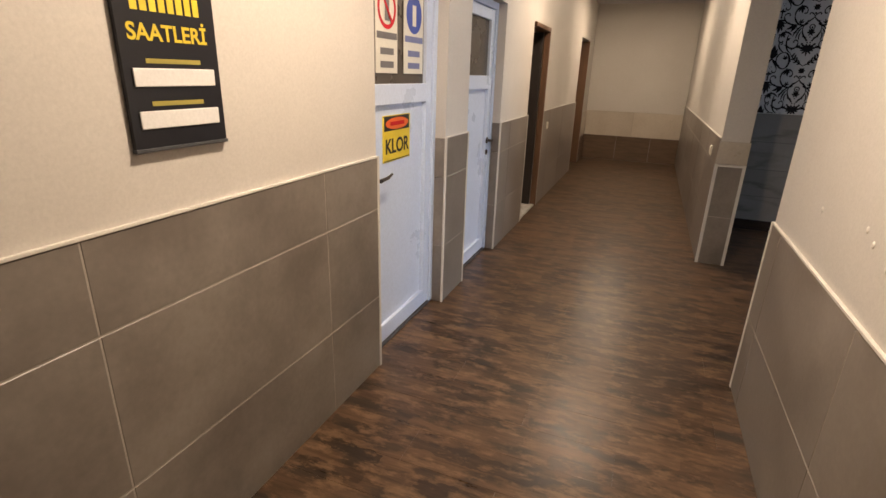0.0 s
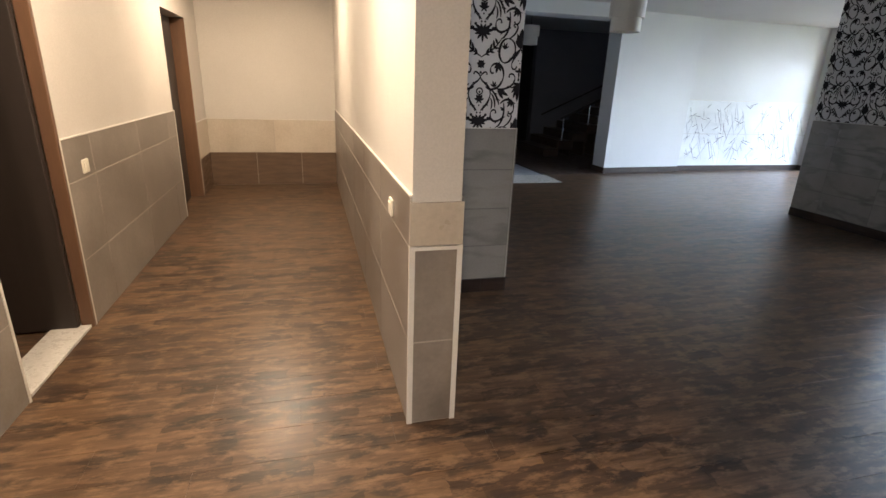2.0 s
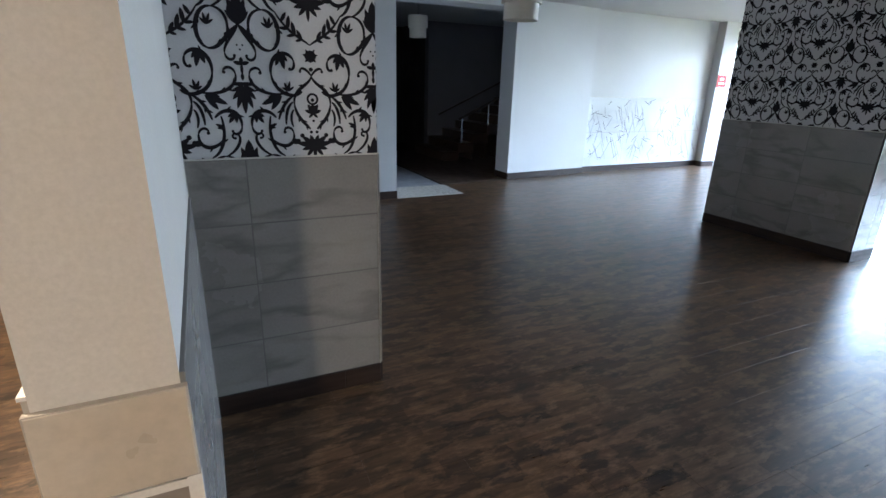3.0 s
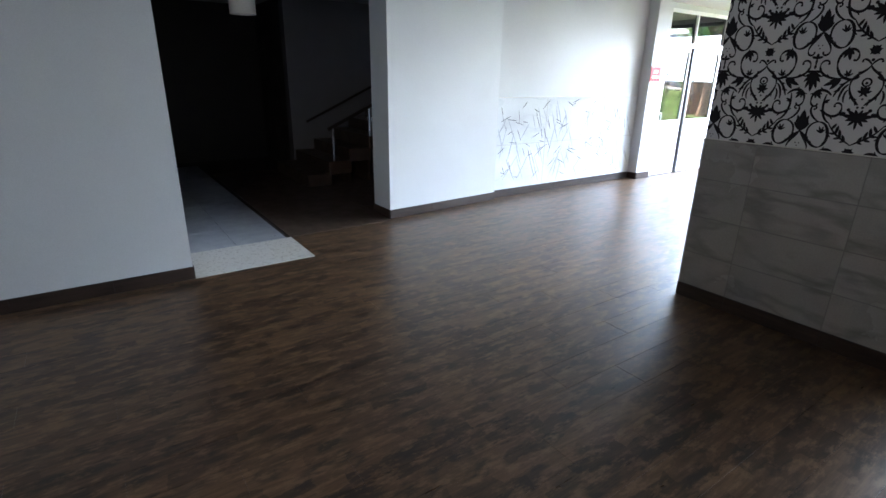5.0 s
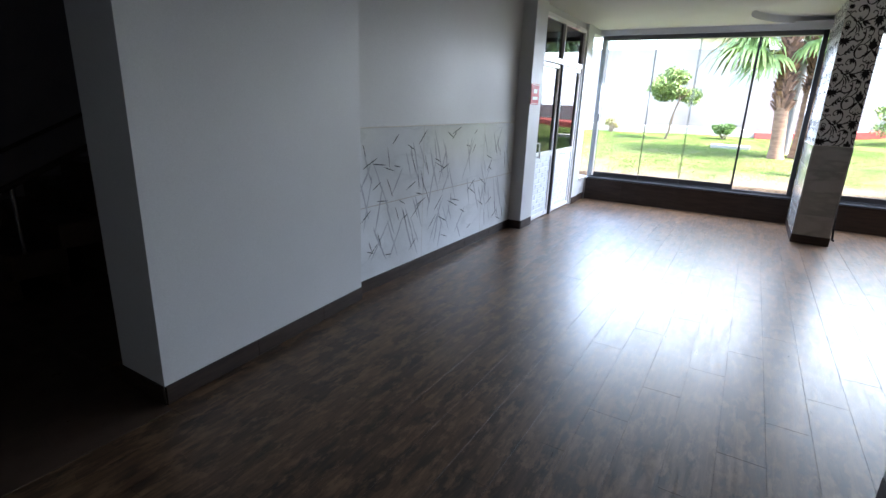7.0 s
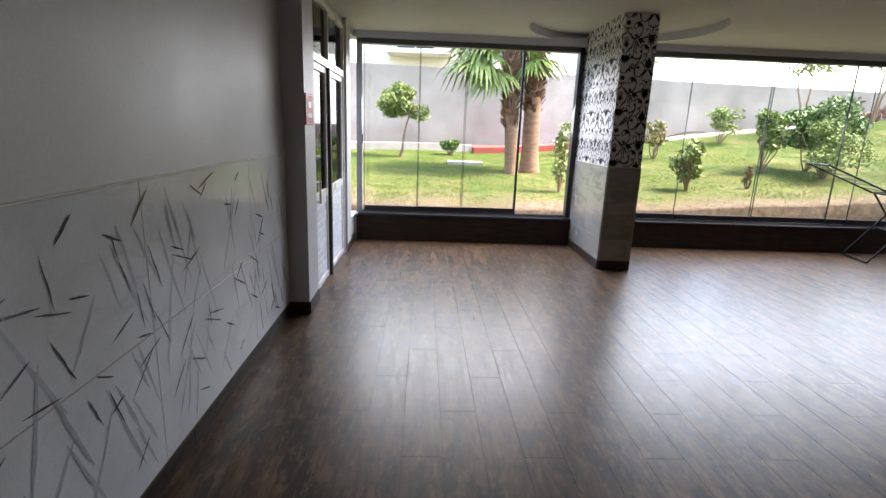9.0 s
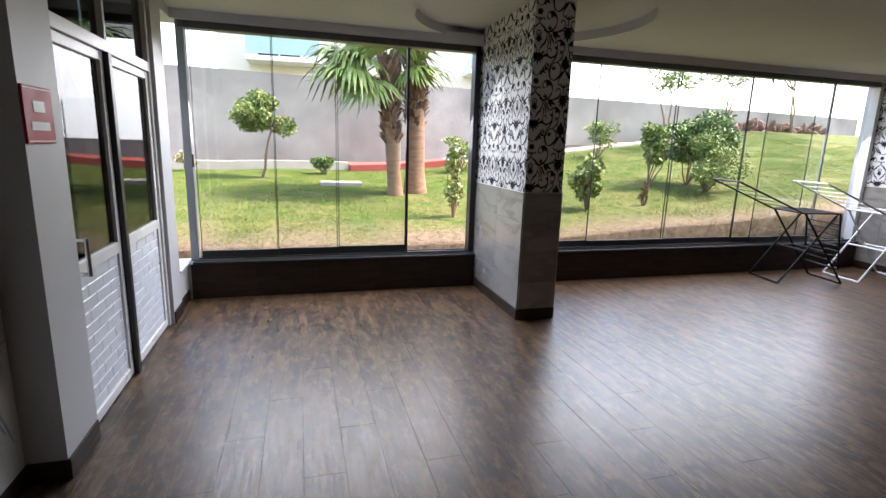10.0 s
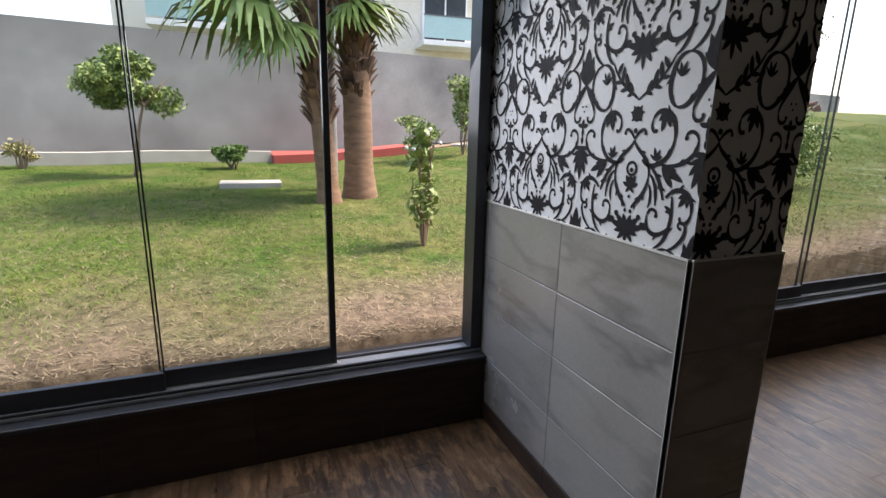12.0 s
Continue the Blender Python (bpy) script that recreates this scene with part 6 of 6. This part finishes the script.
def palm(x, y, skirt, top, r0, r1, lean, leaves, radius, seed, label, extra=()):
    """A fan palm: ringed trunk, a collar of cut leaf stubs and a crown of fans."""
    z = ground_z(x, y)
    t = thing("palm_tree", pose(x, y, z), label, "palm tree", "garden palms")
    rr = random.Random(seed)
    vs, fs = [], []
    rings, sides = 46, 20
    for i in range(rings + 1):
        f = i / rings
        zz = top * f - 0.05
        rad = (r0 * (1 - f) + r1 * f) * (1.25 - 0.25 * min(1, f * 9)) * (1 + 0.035 * (i % 2))
        for k in range(sides):
            a = 2 * math.pi * k / sides
            w = 1 + 0.03 * noise.noise(Vector((math.cos(a) * 2, math.sin(a) * 2, zz * 3)))
            vs.append((lean[0] * f + rad * w * math.cos(a), lean[1] * f + rad * w * math.sin(a), zz))
        if i:
            for k in range(sides):
                b = (i - 1) * sides
                fs.append((b + k, b + (k + 1) % sides, b + sides + (k + 1) % sides, b + sides + k))
    raw("trunk", vs, fs, M["bark"], t, "ringed brown trunk", True)
    vs, fs = [], []
    zz = skirt
    while zz < top + 0.05:
        f = zz / top
        for k in range(8):
            a = rr.uniform(0, 6.28)
            rad = r1 * 0.95
            o = Vector((lean[0] * f, lean[1] * f, zz))
            d = Vector((math.cos(a), math.sin(a), 0))
            s = Vector((-d.y, d.x, 0)) * rr.uniform(0.030, 0.065)
            ln = rr.uniform(0.05, 0.15)
            b = len(vs)
            p = o + d * rad
            q = p + d * ln + Vector((0, 0, rr.uniform(0.06, 0.22)))
            vs += [tuple(p - s), tuple(p + s), tuple(q + s * 0.7), tuple(q - s * 0.7), tuple(p - s * 0.5 - Vector((0, 0, 0.06))), tuple(p + s * 0.5 - Vector((0, 0, 0.06)))]
            fs += [(b, b + 1, b + 2, b + 3), (b + 4, b + 5, b + 2, b + 3), (b, b + 4, b + 3), (b + 1, b + 2, b + 5)]
        zz += 0.055
    raw("collar", vs, fs, M["husk"], t, "rough brown collar of cut leaf stubs")
    vs, fs = [], []
    for k in range(leaves):
        a = 2 * math.pi * (k * 0.382 + rr.uniform(-0.04, 0.04))
        el = 1.25 - 1.2 * k / (leaves - 1)
        aim = (math.cos(a) * math.cos(el), math.sin(a) * math.cos(el), math.sin(el))
        fan_leaf(vs, fs, (lean[0], lean[1], top - 0.02 - 0.12 * k / leaves), aim, 0.30 + 0.55 * k / leaves, radius * rr.uniform(0.85, 1.1), seed * 50 + k)
    for k, (aim, droop, size) in enumerate(extra):
        fan_leaf(vs, fs, (lean[0], lean[1], top - 0.15), aim, droop, size, seed * 70 + k)
    raw("crown", vs, fs, M["palm_leaf"], t, "crown of green fan fronds")
    return t


palm(17.15, 8.2, 1.00, 2.45, 0.135, 0.115, (0.05, 0.17), 9, 1.0, 3, "short fan palm with a shaggy collar and drooping green fans",
     (((-0.2, 1.0, 0.22), 0.9, 1.15), ((-0.6, 0.70, -0.35), 0.8, 0.8), ((0.1, 1.0, 0.55), 0.8, 1.2), ((-0.3, -0.9, 0.1), 0.8, 0.8)))
palm(17.47, 7.74, 1.32, 4.0, 0.195, 0.155, (0.0, 0.05), 13, 1.05, 4, "taller fan palm with a stout ringed trunk")
solid("garden_post", rod(bmesh.new(), (17.99, 8.03, 0.5), (17.99, 8.03, 4.2), 0.09, sides=16), M["concrete"], "plain grey post behind the palms", "post")


# ---- buildings beyond the wall ----
def apartment(x, y0, y1, storeys, label):
    b = thing("apartment_building", pose(-0.81, 0.78, 0, 0, 0, -4), label, "building")
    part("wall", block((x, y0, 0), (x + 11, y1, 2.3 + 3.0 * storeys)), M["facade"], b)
    part("roof", block((x - 0.4, y0 - 0.4, 2.3 + 3.0 * storeys), (x + 11.4, y1 + 0.4, 2.7 + 3.0 * storeys)), M["slab"], b)
    for k in range(storeys):
        z = 2.3 + 3.0 * k
        n = int((y1 - y0) / 5.2)
        for i in range(n):
            y = y0 + 1.2 + 5.2 * i
            if i % 2 == 0:
                bal = part("balcony", block((x - 1.4, y - 0.6, z - 0.22), (x, y + 2.7, z), 0.02), M["slab"], b, "white balcony slab")
                part("railing", block((x - 1.36, y - 0.55, z + 0.08), (x - 1.33, y + 2.65, z + 0.95)), M["rail_glass"], bal, "green glass railing")
                part("rail_top", block((x - 1.38, y - 0.58, z + 0.95), (x - 1.31, y + 2.68, z + 1.0)), M["alu"], bal)
                zw0, zw1 = z + 0.02, z + 2.2
            else:
                zw0, zw1 = z + 0.9, z + 2.2
            win = part("window", block((x - 0.05, y + 0.3, zw0), (x + 0.02, y + 2.4, zw1)), M["white_alu"], b)
            for q in range(2):
                part("pane", block((x - 0.065, y + 0.38 + q * 1.0, zw0 + 0.08), (x - 0.045, y + 1.3 + q * 1.0, zw1 - 0.08)), M["pane"], win)
    return b


apartment(34.0, -0.6, 15.1, 4, "cream apartment building with white balconies and green glass railings")
house = thing("white_house", pose(-0.81, 0.78, 0, 0, 0, -4), "low white house beyond the garden slope", "building")
part("wall", block((62, -44, 0), (72, -22, 4.6)), M["slab"], house)
part("roof", prism(((61.5, -44.5), (72.5, -44.5), (72.5, -21.5), (61.5, -21.5)), 4.6, 4.8), M["slab"], house)
for k in range(6):
    part("window", block((61.9, -43 + 3.4 * k, 2.6), (62.02, -41.4 + 3.4 * k, 4.0)), M["pane"], house)


# ---- floor ----
floor = structure("floor", block((-3.4, -8.2, -0.2), (15.2, 16.4, -0.002)), M["floor_grout"], "wood-look porcelain plank floor with fine joints")
rest_v, rest_f = [], []
PLW, PLL, GAP = 0.2, 1.2, 0.0007
near = 0
row = 0
y = -8.2
while y < 14.6:
    off = (0.0, 0.4, 0.8)[row % 3]
    x = -3.4 - off
    while x < 15.0:
        a, b = max(x, -3.4), min(x + PLL, window_line(y) - 0.02)
        c0, c1 = y, y + PLW
        x += PLL
        mid = ((a + b) / 2, y + 0.1)
        if b - a < 0.02 or (y < -2.3 and b < 0.9):
            continue
        if mid[1] > 11.3 and (mid[0] < 3.2 or mid[0] > 8.2):
            continue
        if 10.22 < y < 14.6 and a < 4.22 and b > 3.21:
            if b < 4.4:
                continue
            a = 4.222
        w, h = b - a - GAP, PLW - GAP
        part_here = near < 300 and w > 0.3 and ((mid[0] < 1.6 and mid[1] > 0.8 and mid[0] > -1.4 and mid[1] < 7.5) or (mid[1] > 8.1 and 5.5 < mid[0]) or (4.0 < mid[1] < 10 and 1.6 < mid[0] < 4.5))
        if part_here:
            near += 1
            tile(floor, (a + GAP / 2, c0 + GAP / 2, -0.008), (1, 0, 0), (0, 0, 1), w, h, 0.008, M["plank"], "plank", v=(0, 1, 0))
        else:
            k = len(rest_v)
            e = 0.0005
            x0, x1, y0, y1 = a + GAP / 2, b - GAP / 2, c0 + GAP / 2, c1 - GAP / 2
            rest_v += [(x0, y0, -0.006), (x1, y0, -0.006), (x1, y1, -0.006), (x0, y1, -0.006), (x0 + e, y0 + e, 0), (x1 - e, y0 + e, 0), (x1 - e, y1 - e, 0), (x0 + e, y1 - e, 0)]
            rest_f += [(k + 4, k + 5, k + 6, k + 7)] + [(k + i, k + (i + 1) % 4, k + 4 + (i + 1) % 4, k + 4 + i) for i in range(4)]
    y += PLW
    row += 1
field = raw("plank_field", rest_v, rest_f, M["plank_rest"], floor, "further planks of the same floor")
tagged(field, kind="stuff")
